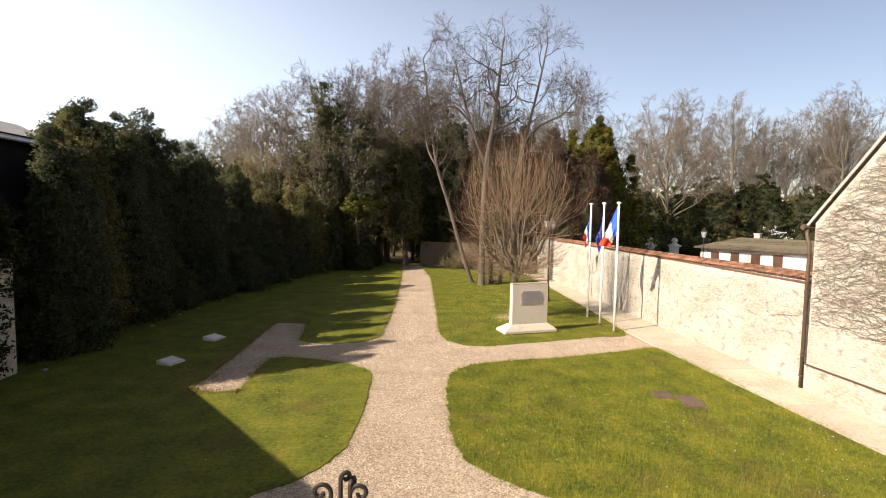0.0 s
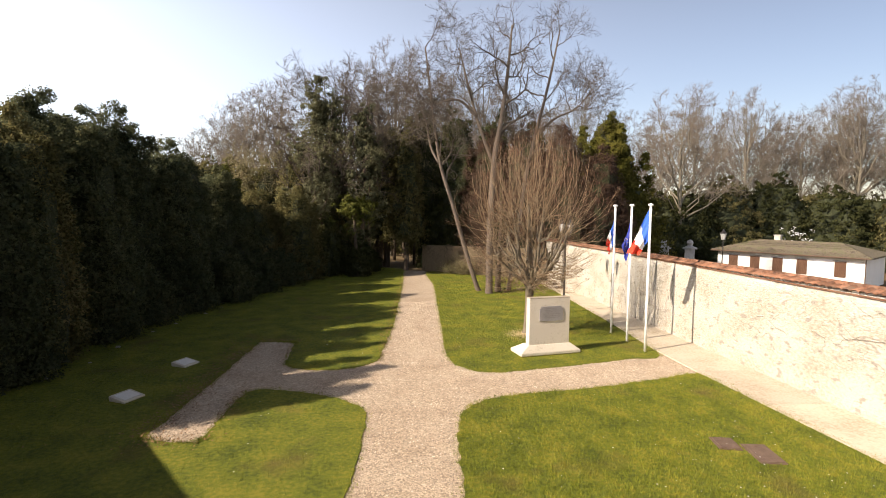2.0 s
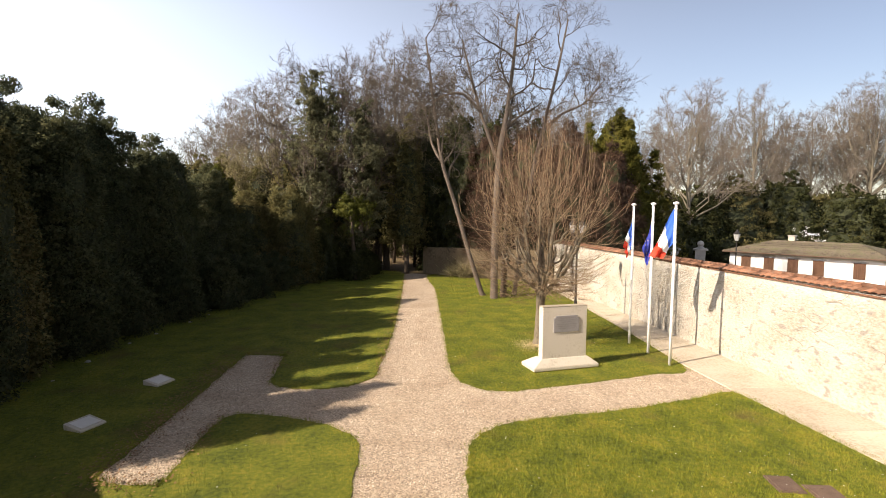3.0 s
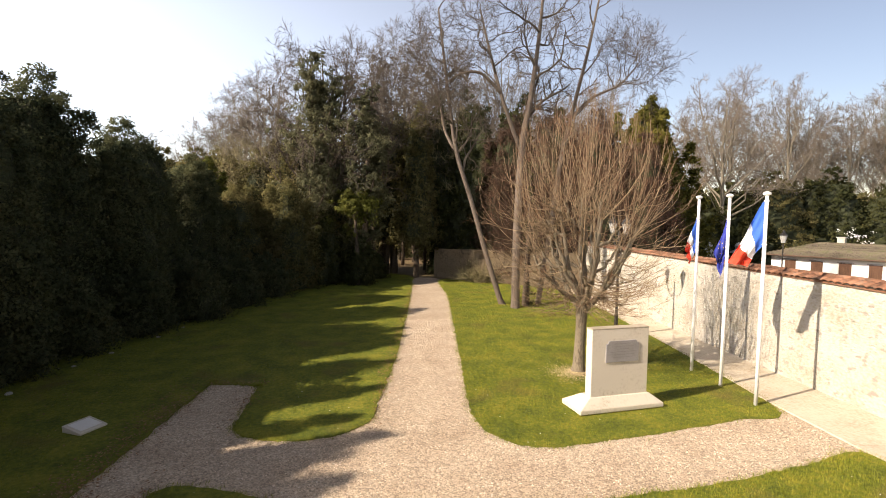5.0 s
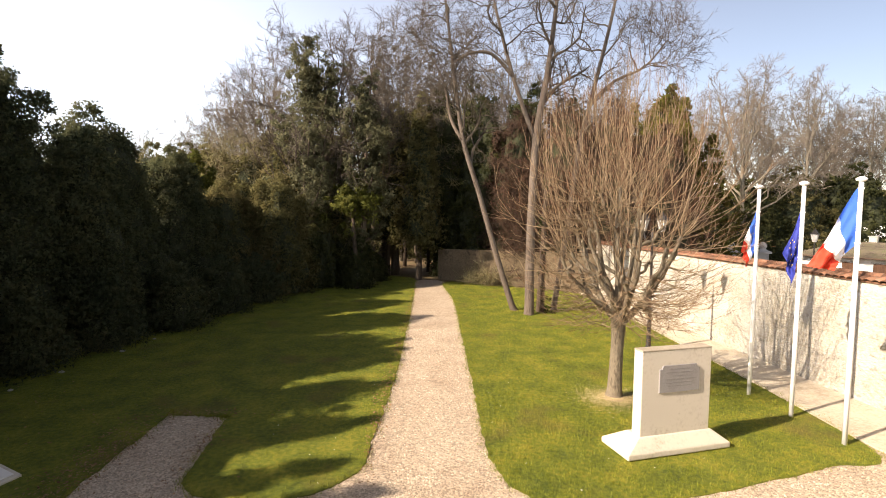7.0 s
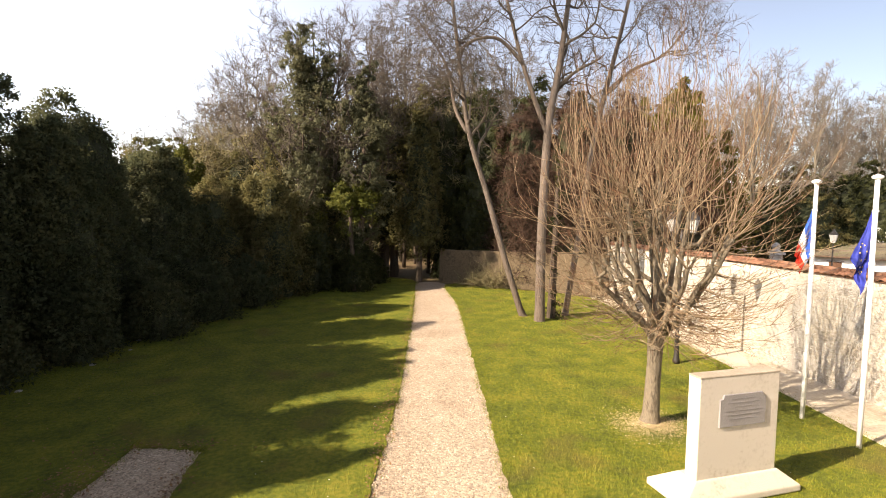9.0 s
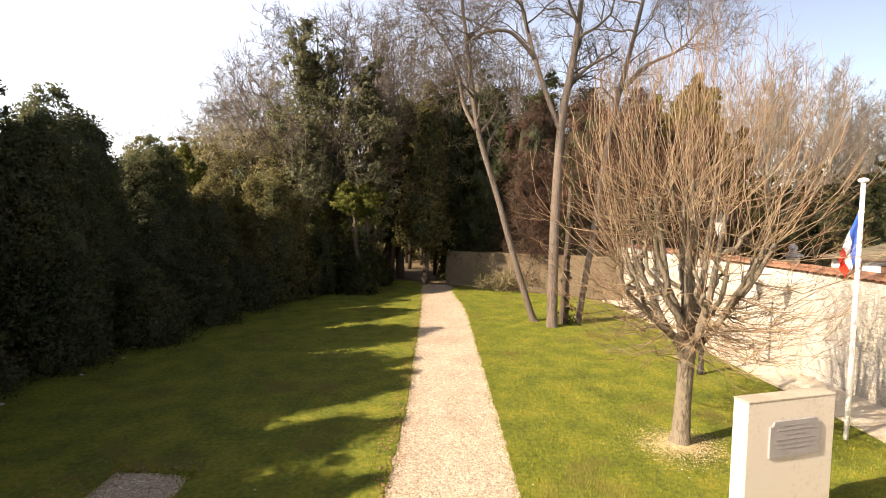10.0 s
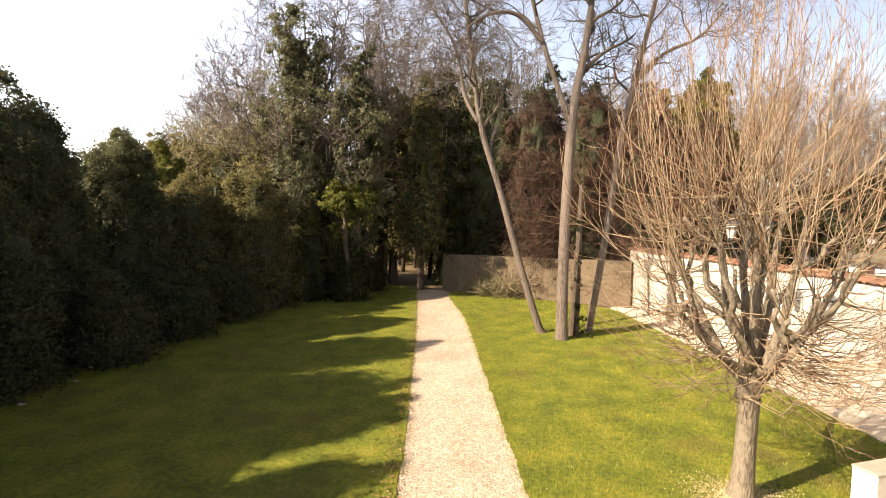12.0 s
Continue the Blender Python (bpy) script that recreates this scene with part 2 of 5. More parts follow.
# ---- mesh helpers ----
class Shape:
    """Vertices and faces gathered for one mesh."""

    def __init__(self):
        self.v, self.f = [], []

    def box(self, x0, x1, y0, y1, z0, z1, m=None):
        k = len(self.v)
        pts = [Vector((x, y, z)) for z in (z0, z1) for x, y in ((x0, y0), (x1, y0), (x1, y1), (x0, y1))]
        self.v += [tuple(m @ p) if m else tuple(p) for p in pts]
        self.f += [tuple(k + i for i in q) for q in ((3, 2, 1, 0), (4, 5, 6, 7), (0, 1, 5, 4), (1, 2, 6, 5), (2, 3, 7, 6), (3, 0, 4, 7))]
        return self

    def tube(self, pts, radii, sides=6, cap=True):
        k = len(self.v)
        n = len(pts)
        for i, p in enumerate(pts):
            p = Vector(p)
            d = Vector(pts[min(i + 1, n - 1)]) - Vector(pts[max(i - 1, 0)])
            d = d.normalized() if d.length > 1e-6 else Vector((0, 0, 1))
            a = d.cross(Vector((0.31, 0.95, 0.11)) if abs(d.y) < 0.9 else Vector((1, 0, 0.2))).normalized()
            b = d.cross(a)
            r = radii[i] if hasattr(radii, "__len__") else radii
            for s in range(sides):
                t = 2 * math.pi * s / sides
                q = p + (a * math.cos(t) + b * math.sin(t)) * r
                self.v.append((q.x, q.y, q.z))
        for i in range(n - 1):
            for s in range(sides):
                u = (s + 1) % sides
                self.f.append((k + i * sides + s, k + i * sides + u, k + (i + 1) * sides + u, k + (i + 1) * sides + s))
        if cap:
            self.f.append(tuple(k + s for s in reversed(range(sides))))
            self.f.append(tuple(k + (n - 1) * sides + s for s in range(sides)))
        return self

    def needle(self, p, d, r):
        """A thin three-sided twig from p to p + d."""
        k = len(self.v)
        a = d.orthogonal().normalized() * r
        b = d.normalized().cross(a)
        for q in (p + a, p - a * 0.5 + b * 0.87, p - a * 0.5 - b * 0.87, p + d):
            self.v.append((q.x, q.y, q.z))
        self.f += [(k, k + 1, k + 3), (k + 1, k + 2, k + 3), (k + 2, k, k + 3)]

    def lathe(self, profile, centre=(0, 0, 0), sides=12):
        """profile: (radius, z) from the bottom up."""
        cx, cy, cz = centre
        return self.tube_like([(cx, cy, cz + z) for _, z in profile], [r for r, _ in profile], sides)

    def tube_like(self, pts, radii, sides):
        k = len(self.v)
        for (x, y, z), r in zip(pts, radii):
            for s in range(sides):
                t = 2 * math.pi * (s + 0.5) / sides
                self.v.append((x + r * math.cos(t), y + r * math.sin(t), z))
        for i in range(len(pts) - 1):
            for s in range(sides):
                u = (s + 1) % sides
                self.f.append((k + i * sides + s, k + i * sides + u, k + (i + 1) * sides + u, k + (i + 1) * sides + s))
        self.f.append(tuple(k + s for s in reversed(range(sides))))
        self.f.append(tuple(k + (len(pts) - 1) * sides + s for s in range(sides)))
        return self

    def prism(self, outline, z0, z1):
        """An upright prism over a plan outline, in order round it."""
        k, n = len(self.v), len(outline)
        self.v += [(x, y, z0) for x, y in outline] + [(x, y, z1) for x, y in outline]
        self.f += [tuple(k + i for i in reversed(range(n))), tuple(k + n + i for i in range(n))]
        self.f += [(k + i, k + (i + 1) % n, k + n + (i + 1) % n, k + n + i) for i in range(n)]
        return self

    def mesh(self, name, smooth=False):
        me = bpy.data.meshes.new(name)
        me.from_pydata(self.v, [], self.f)
        if smooth:
            me.polygons.foreach_set("use_smooth", [True] * len(me.polygons))
        me.update()
        return me


def quads(name, v, corners=4, normals=None):
    """A mesh of separate faces from an array of their corners, n x corners x 3; normals: one soft normal a face."""
    v = np.asarray(v, dtype=np.float32)
    n, corners = v.shape[:2]
    me = bpy.data.meshes.new(name)
    me.vertices.add(n * corners)
    me.vertices.foreach_set("co", v.reshape(-1))
    me.loops.add(n * corners)
    me.loops.foreach_set("vertex_index", np.arange(n * corners, dtype=np.int32))
    me.polygons.add(n)
    me.polygons.foreach_set("loop_start", np.arange(0, n * corners, corners, dtype=np.int32))
    me.update(calc_edges=True)
    if normals is not None:
        me.polygons.foreach_set("use_smooth", np.ones(n, bool))
        me.normals_split_custom_set_from_vertices(np.repeat(normals, corners, 0))
    return me


def solid(shape, bevel=0.0, segments=2):
    """A bmesh of a Shape with its sharp edges bevelled."""
    bm = bmesh.new()
    me = shape.mesh("tmp")
    bm.from_mesh(me)
    bpy.data.meshes.remove(me)
    if bevel:
        edges = [e for e in bm.edges if len(e.link_faces) == 2 and e.calc_face_angle(0) > 0.5]
        bmesh.ops.bevel(bm, geom=edges, offset=bevel, segments=segments, profile=0.6, affect="EDGES")
    return bm


def part(name, data, material, parent=None, label="", smooth=False):
    """Links a Shape, a bmesh or a mesh as one object under a thing or a part."""
    if isinstance(data, Shape):
        data = data.mesh(name, smooth)
    elif isinstance(data, bmesh.types.BMesh):
        me = bpy.data.meshes.new(name)
        data.to_mesh(me)
        data.free()
        data = me
    if material and not data.materials:
        data.materials.append(material)
    ob = new(name, data)
    ob.parent = parent
    if label:
        ob["label"] = label
    return ob


def thing(name, x, y, z, turn=0.0, label="", category="", group="", kind=""):
    ob = new(name)
    ob.empty_display_size = 0.2
    ob.matrix_world = pose(x, y, z, 0, 0, turn)
    return tagged(ob, label, category, group, kind)


def curve_through(points, steps=6, closed=True):
    """A smooth line through plan points."""
    n, out = len(points), []
    for i in range(n if closed else n - 1):
        p0, p1, p2, p3 = (points[(i + k) % n] if closed else points[min(max(i + k, 0), n - 1)] for k in (-1, 0, 1, 2))
        for s in range(steps):
            t = s / steps
            out.append(tuple(0.5 * (2 * b + (c - a) * t + (2 * a - 5 * b + 4 * c - d) * t * t + (3 * b - a - 3 * c + d) * t ** 3)
                             for a, b, c, d in zip(p0, p1, p2, p3)))
    return out


def inside(px, py, outline):
    hit = np.zeros(len(px), bool)
    n = len(outline)
    for i in range(n):
        (x0, y0), (x1, y1) = outline[i], outline[(i + 1) % n]
        if y0 != y1:
            hit ^= ((y0 > py) != (y1 > py)) & (px < (x1 - x0) * (py - y0) / (y1 - y0) + x0)
    return hit


# ---- ground ----
def ground_sheet():
    xs = np.concatenate([np.linspace(-900, -60, 8), np.linspace(-50, 90, 57), np.linspace(110, 900, 8)])
    ys = np.concatenate([np.linspace(-900, -40, 8), np.linspace(-30, 140, 60), np.linspace(160, 1500, 8)])
    s = Shape()
    for y in ys:
        for x in xs:
            drop = -1.0 * min(max((x - 15) / 12, 0), 1) if y > 5 else 0
            rough = 0.12 * noise.noise((x * 0.12, y * 0.12, 0)) if (y > 50 or x < -12) else 0
            s.v.append((x, y, -0.03 + drop + min(rough, 0.0)))
    w = len(xs)
    for j in range(len(ys) - 1):
        for i in range(w - 1):
            s.f.append((j * w + i, j * w + i + 1, (j + 1) * w + i + 1, (j + 1) * w + i))
    return tagged(part("ground", s, SOIL), "brown earth strewn with dead leaves under the trees", "ground", kind="structure")


ground_sheet()
gravel = Shape().prism([(-4, -3), (13.4, -3), (13.4, 12), (12.4, 22), (6.2, 26), (5.9, 40), (5.55, 42.8), (5.0, 43.9), (4.2, 44.2), (3.5, 43.7), (3.1, 41), (2.6, 26), (-3.2, 23.5), (-3.4, 9)], -0.04, -0.004)
tagged(part("path", gravel, GRAVEL), "pale beige gravel paths crossing between the lawns", "gravel path", kind="structure")

LEFT_BED = [(-9, 5.5), (-3, 7.4), (0.1, 9.15), (1.05, 9.85), (1.55, 10.7), (1.78, 12), (1.92, 13.6), (1.92, 15.2), (1.55, 15.95), (0.7, 16.55),
            (-0.75, 17.05), (-1.2, 16.6), (-1.28, 15.4), (-1.3, 14.3), (-1.32, 14.08), (-1.5, 14.0), (-2.3, 14.2), (-2.5, 14.3), (-2.48, 14.6), (-2.3, 17.5), (-2.1, 21.8), (-2.06, 22), (-1.9, 22.02), (-1.0, 21.9), (-0.86, 21.85), (-0.83, 21.6), (-0.72, 19.8),
            (-0.6, 19.1), (-0.05, 18.72), (0.8, 18.6), (1.6, 18.92), (2.15, 19.6), (2.28, 21), (2.6, 24.2), (2.9, 29), (3.2, 35), (3.42, 41),
            (3.2, 45), (-0.5, 47), (-6, 46), (-10, 40), (-10, 20)]
RIGHT_BED = [(11.9, 9), (11.78, 15), (11.6, 17.45), (10.2, 17.15), (8, 16.58), (5.6, 16.18), (4.7, 15.75), (4.2, 15.1), (3.93, 13.9), (3.78, 12.2), (3.74, 10.9),
             (3.9, 10.05), (4.35, 9.45), (5.2, 8.75), (7.5, 7.8), (10, 7.4), (11.5, 7.6)]
FAR_BED = [(11.55, 19.85), (10.1, 19.15), (8.2, 18.6), (6.4, 18.2), (5.4, 18.08), (4.8, 18.48), (4.44, 19.2), (4.36, 20.4), (4.58, 24), (4.95, 30),
           (5.3, 36), (5.4, 42.8), (8, 41.5), (12.3, 38), (12.3, 32), (12.0, 26)]
def ragged(line):
    """The outline cut into short steps, each pushed a little in or out."""
    dense = []
    for (x0, y0), (x1, y1) in zip(line, line[1:] + line[:1]):
        k = max(1, int(math.hypot(x1 - x0, y1 - y0) / 0.09))
        dense += [(x0 + (x1 - x0) * i / k, y0 + (y1 - y0) * i / k) for i in range(k)]
    line = dense
    return [(x + 0.05 * noise.noise((x * 3, y * 3, 1)) + 0.035 * noise.noise((x * 9, y * 9, 2)), y + 0.05 * noise.noise((x * 3, y * 3, 5)) + 0.035 * noise.noise((x * 9, y * 9, 7))) for x, y in line]


BEDS = [ragged(curve_through(b, 12)) for b in (LEFT_BED, RIGHT_BED, FAR_BED)]


def lawn(outline, label):
    s = Shape().prism(outline, -0.02, 0.012)
    bm = bmesh.new()
    me = s.mesh("tmp")
    bm.from_mesh(me)
    bmesh.ops.triangulate(bm, faces=[f for f in bm.faces if len(f.verts) > 4])
    return tagged(part("lawn", bm, TURF), label, "lawn", kind="structure")


COVERS = ((9.33, 13.1, 0.38, 0.48, -11), (9.78, 12.62, 0.42, 0.74, -9))


def clear_of_covers(p):
    """True where a point of the lawn is not on an iron cover."""
    keep = np.ones(len(p), bool)
    for x, y, w, d, turn in COVERS:
        c, q = math.cos(radians(turn)), math.sin(radians(turn))
        u, v = (p[:, 0] - x) * c + (p[:, 1] - y) * q, -(p[:, 0] - x) * q + (p[:, 1] - y) * c
        keep &= (abs(u) > w / 2 + 0.05) | (abs(v) > d / 2 + 0.05)
    return keep


def blades(outline, number, seed, height=0.05):
    rng = np.random.default_rng(seed)
    o = np.array(outline)
    lo, hi = o.min(0), o.max(0)
    p = rng.uniform(lo, hi, (int(number * 1.8), 2))
    p = p[inside(p[:, 0], p[:, 1], outline)][:number]
    rim = np.repeat(o, 4, 0) + (np.repeat(np.roll(o, -1, 0) - o, 4, 0)) * rng.random((len(o) * 4, 1)) + rng.normal(0, 0.06, (len(o) * 4, 2))
    p = np.concatenate([p, rim])
    p = np.repeat(p, 3, 0) + rng.normal(0, 0.03, (len(p) * 3, 2))
    p = p[clear_of_covers(p)]
    n = len(p)
    a = rng.uniform(0, 2 * np.pi, n)
    h = height * rng.uniform(0.5, 1.3, n)
    w = rng.uniform(0.003, 0.007, n)
    lean = rng.normal(0, 0.022, (n, 2))
    t = np.zeros((n, 3, 3))
    t[:, :, :2] = p[:, None]
    t[:, 0, 0] -= w * np.cos(a)
    t[:, 0, 1] -= w * np.sin(a)
    t[:, 1, 0] += w * np.cos(a)
    t[:, 1, 1] += w * np.sin(a)
    t[:, 2, :2] += lean
    t[:, :2, 2] = 0.0
    t[:, 2, 2] = 0.014 + h
    return quads("grass", t, 3)


for bed, label, number, seed in ((BEDS[0], "mossy green lawn lying mostly in shade", 30000, 1), (BEDS[1], "sunny short lawn dotted with daisies", 34000, 2),
                                 (BEDS[2], "sunny lawn round the monument", 40000, 3)):
    lawn(bed, label)
    tagged(part("grass", blades(bed, number, seed), BLADE), "short yellow-green grass blades on the lawn", "grass", kind="stuff")

# ---- pavement along the wall ----
pavement = thing("pavement", 0, 0, 0, 0, "pale concrete footpath along the garden wall", "pavement", kind="structure")
KERB = [(6, 12.0), (9.7, 11.93), (17.5, 11.62), (20, 11.58), (24, 11.9), (31, 12.25), (38, 12.5)]


def kerb_x(y):
    return float(np.interp(y, [k[0] for k in KERB], [k[1] for k in KERB]))


ys = list(np.arange(4.0, 38.0, 2.75)) + [38.4]
for y0, y1 in zip(ys[:-1], ys[1:]):
    s = Shape().prism([(kerb_x(y0), y0 + 0.008), (13.55, y0 + 0.008), (13.55, y1 - 0.008), (kerb_x(y1), y1 - 0.008)], -0.1, 0.03)
    part("paving_slab", solid(s, 0.006, 1), PAVING, pavement)

# ---- loose stones on the paths, daisies on the lawns ----
def pebbles(number, x0, x1, y0, y1, seed):
    rng = np.random.default_rng(seed)
    p = rng.uniform((x0, y0), (x1, y1), (number, 2))
    keep = np.ones(number, bool)
    for bed in BEDS:
        keep &= ~inside(p[:, 0], p[:, 1], bed)
    p = p[keep & (p[:, 0] < 11.5)]
    n = len(p)
    r = rng.uniform(0.008, 0.022, (n, 1))
    a = rng.uniform(0, 6.283, n)
    base = np.stack([np.stack([p[:, 0] + r[:, 0] * np.cos(a + k * 2.094) * 1.2, p[:, 1] + r[:, 0] * np.sin(a + k * 2.094), np.full(n, -0.004)], 1) for k in range(3)], 1)
    top = np.stack([p[:, 0], p[:, 1], r[:, 0] * 0.9], 1)
    s = np.concatenate([base, top[:, None]], 1)
    me = bpy.data.meshes.new("pebbles")
    k = 4 * np.arange(n)[:, None, None]
    f = (k + np.array([[0, 1, 3], [1, 2, 3], [2, 0, 3]])).reshape(-1, 3)
    me.from_pydata(s.reshape(-1, 3).tolist(), [], f.tolist())
    return me


stones = part("pebbles", pebbles(70000, -2.6, 11.8, 7.5, 30, 5), PEBBLE)
tagged(stones, "loose pale pebbles on the gravel paths", "gravel", kind="stuff")


def daisies(number, seed):
    rng = np.random.default_rng(seed)
    p = np.concatenate([rng.normal((9.8, 11.0), (1.6, 1.6), (number, 2)), rng.uniform((-1, 9), (11, 24), (number, 2))])
    keep = np.zeros(len(p), bool)
    for bed in BEDS:
        keep |= inside(p[:, 0], p[:, 1], bed)
    p = p[keep]
    out = []
    for x, y in p:
        r, z, t = rng.uniform(0.007, 0.015), rng.uniform(0.05, 0.075), rng.uniform(0, 1)
        out.append([(x + r * math.cos(t + k * 1.047), y + r * math.sin(t + k * 1.047), z) for k in range(6)])
    return quads("daisies", out, 6)


tagged(part("daisies", daisies(130, 8), WHITE), "tiny white daisies dotted over the grass", "daisies", kind="stuff")

def litter(number, spots_, seed):
    """Curled dead leaves dropped round the places given as (x, y, spread x, spread y)."""
    rng = np.random.default_rng(seed)
    pick = np.array(spots_)[rng.integers(0, len(spots_), number)]
    p = np.concatenate([rng.normal(pick[:, :2], pick[:, 2:]), rng.uniform(0.035, 0.06, (number, 1))], 1)
    a, r = rng.uniform(0, 6.283, number), rng.uniform(0.015, 0.035, number)
    d = np.stack([np.cos(a), np.sin(a), rng.normal(0, 0.25, number)], 1) * r[:, None]
    w = np.stack([-np.sin(a), np.cos(a), rng.normal(0, 0.25, number)], 1) * r[:, None] * 0.55
    return quads("dead_leaves", np.stack([p - d, p + w, p + d, p - w], 1))


DEADLEAF = surface("dead brown leaves", [(0.12, 0.062, 0.03), (0.22, 0.125, 0.06), (0.30, 0.19, 0.10)], 2, 20, rough=0.7, bump=0, island=0.35)
stub = [(-2.45, 14.8 + 0.8 * k, 0.26, 0.5) for k in range(9)] + [(-1.5, 22.05, 0.5, 0.12), (-1.9, 14.1, 0.4, 0.2), (-1.25, 16.2, 0.12, 0.6), (-0.85, 20.5, 0.10, 0.7)]
verge = [(2.25 + 0.2 * k, 21 + 3.0 * k, 0.10, 1.2) for k in range(7)]
tagged(part("dead_leaves", litter(3800, stub + verge + [(-3.5, 24, 2.2, 4.5), (-5.5, 20, 1.2, 4.0)], 21), DEADLEAF), "dead brown leaves along the shaded path edges", "dead leaves", kind="stuff")

# ---- garden wall ----
WALL_X = 13.45


def rough_wall(length, height, thick, seed, step=0.35):
    """An upright wall along +y with a slightly uneven face towards -x."""
    s = Shape()
    n, k = int(length / step), 9
    for j in range(n + 1):
        for i in range(k + 1):
            y, z = length * j / n, height(length * j / n) * i / k
            s.v.append((0.02 * noise.noise((seed, y * 0.7, z * 0.9)) + 0.012 * noise.noise((seed, y * 3, z * 3)), y, z))
    w = k + 1
    for j in range(n):
        for i in range(k):
            s.f.append((j * w + i, j * w + i + 1, (j + 1) * w + i + 1, (j + 1) * w + i))
    b = len(s.v)
    for j in range(n + 1):
        y = length * j / n
        s.v += [(thick, y, 0), (thick, y, height(y))]
    for j in range(n):
        s.f.append((b + 2 * j, b + 2 * j + 2, b + 2 * j + 3, b + 2 * j + 1))
        s.f.append((j * w + k, b + 2 * j + 1, b + 2 * j + 3, (j + 1) * w + k))
    s.f.append((b, b + 1, k, 0))
    s.f.append((b + 2 * n, n * w, n * w + k, b + 2 * n + 1))
    return s


garden_wall = thing("garden_wall", WALL_X, 13.3, 0, 0, "tall cream rendered garden wall with a clay tile coping", "wall", kind="structure")
part("wall_face", rough_wall(25.3, lambda y: 2.92 - 0.008 * y, 0.42, 3.0), PLASTER, garden_wall, smooth=True)
part("coping_bed", Shape().box(-0.04, 0.46, 0, 25.3, 2.70, 2.74), TILE, garden_wall).location.z = 0.12
tile = Shape()
for a in range(5):
    t = math.pi * a / 4
    tile.v += [(0, 0.105 * math.cos(t), 0.05 * math.sin(t)), (0.36, 0.095 * math.cos(t), 0.045 * math.sin(t)),
               (0, 0.088 * math.cos(t), 0.035 * math.sin(t)), (0.36, 0.08 * math.cos(t), 0.03 * math.sin(t))]
for a in range(4):
    k = 4 * a
    tile.f += [(k, k + 1, k + 5, k + 4), (k + 2, k + 6, k + 7, k + 3), (k, k + 4, k + 6, k + 2), (k + 1, k + 3, k + 7, k + 5)]
tile_mesh = tile.mesh("tile", True)
tile_mesh.materials.append(TILE)
rng = random.Random(4)
for k in range(118):
    y = 0.11 + k * 0.2135
    top = 2.92 - 0.008 * y
    for side in (0, 1):
        t = new("tile", tile_mesh)
        t.parent = garden_wall
        tilt = 17 + rng.uniform(-3, 3)
        base = pose(-0.10, y + rng.uniform(-0.012, 0.012), top + 0.02, 0, -tilt, rng.uniform(-3, 3)) if side == 0 else \
            pose(0.54, y + rng.uniform(-0.012, 0.012), top + 0.02, 0, -tilt, 180 + rng.uniform(-3, 3))
        t.matrix_basis = base
ridge_mesh = Shape().tube([(0.22, 0, 0), (0.22, 0.40, 0)], 0.085, 8).mesh("ridge_tile", True)
ridge_mesh.materials.append(TILE)
for k in range(62):
    t = new("ridge_tile", ridge_mesh)
    t.parent = garden_wall
    t.matrix_basis = pose(rng.uniform(-0.012, 0.012), k * 0.407, 2.92 - 0.008 * k * 0.407 + 0.115, rng.uniform(-1.5, 1.5), 0, rng.uniform(-1.5, 1.5))

# the wall that closes the far end of the garden
end_wall = thing("end_wall", 5.3, 44.6, 0, math.degrees(math.atan2(-6.2, 8.3)) - 90 + 0, "brown stone end wall in the shade of the trees", "wall", kind="structure")
part("wall_face", rough_wall(10.3, lambda y: 2.0 + 0.02 * y, 0.4, 8.0), surface("brown rubble wall", [(0.055, 0.040, 0.024), (0.125, 0.093, 0.057), (0.085, 0.064, 0.038)], 0.8, 7, bump=0.9, bump_scale=9, depth=0.05), end_wall)

# ---- stone house with a steep gable beside the wall ----
house = thing("stone_house", WALL_X, 13.3, 0, 0, "stone house gable covered in dry creeper stems", "house")
R_EAVE, R_RIDGE, R_SPAN = 4.42, 9.05, 8.6
gable = [(0, 0), (0, R_EAVE), (-R_SPAN / 2, R_RIDGE), (-R_SPAN, R_EAVE), (-R_SPAN, 0)]
s = Shape()
for x in (-0.05, 7.0):
    s.v += [(x, y, z) for y, z in gable]
s.f = [(0, 1, 2, 3, 4), (9, 8, 7, 6, 5)] + [(i, 5 + i, 5 + (i + 1) % 5, (i + 1) % 5) for i in range(5)]
part("wall", s, PLASTER, house)
part("plinth", solid(Shape().box(-0.13, -0.045, -R_SPAN, -0.02, 0, 0.72), 0.03), PLASTER, house)
part("ledge", Shape().box(-0.165, -0.13, -R_SPAN, -0.10, 0.70, 0.735), PIPE, house, "rusty brown ledge strip")
slope = math.degrees(math.atan2(R_RIDGE - R_EAVE, R_SPAN / 2))
run = math.hypot(R_RIDGE - R_EAVE, R_SPAN / 2) + 0.3
for side, y, turn in ((1, 0.12, 0), (-1, -R_SPAN - 0.12, 180)):
    roof = Shape().box(-0.12 if side > 0 else -7.2, 7.2 if side > 0 else 0.12, -run, 0.0, 0.04, 0.09)
    ob = part("roof", roof, SLATE, house)
    ob.matrix_basis = pose(0, y, R_EAVE - 0.12, -slope, 0, turn)
    board = part("verge_board", Shape().box(-0.145 if side > 0 else 0.12, -0.12 if side > 0 else 0.145, -run, 0, 0.03, 0.10), STONE, house, "weathered grey verge board")
    board.matrix_basis = pose(0, y, R_EAVE - 0.12, -slope, 0, turn)
gut = Shape().tube([(-0.25, 0.19, R_EAVE - 0.12), (6.9, 0.19, R_EAVE - 0.08)], 0.075, 8)
part("gutter", gut, PIPE, house)
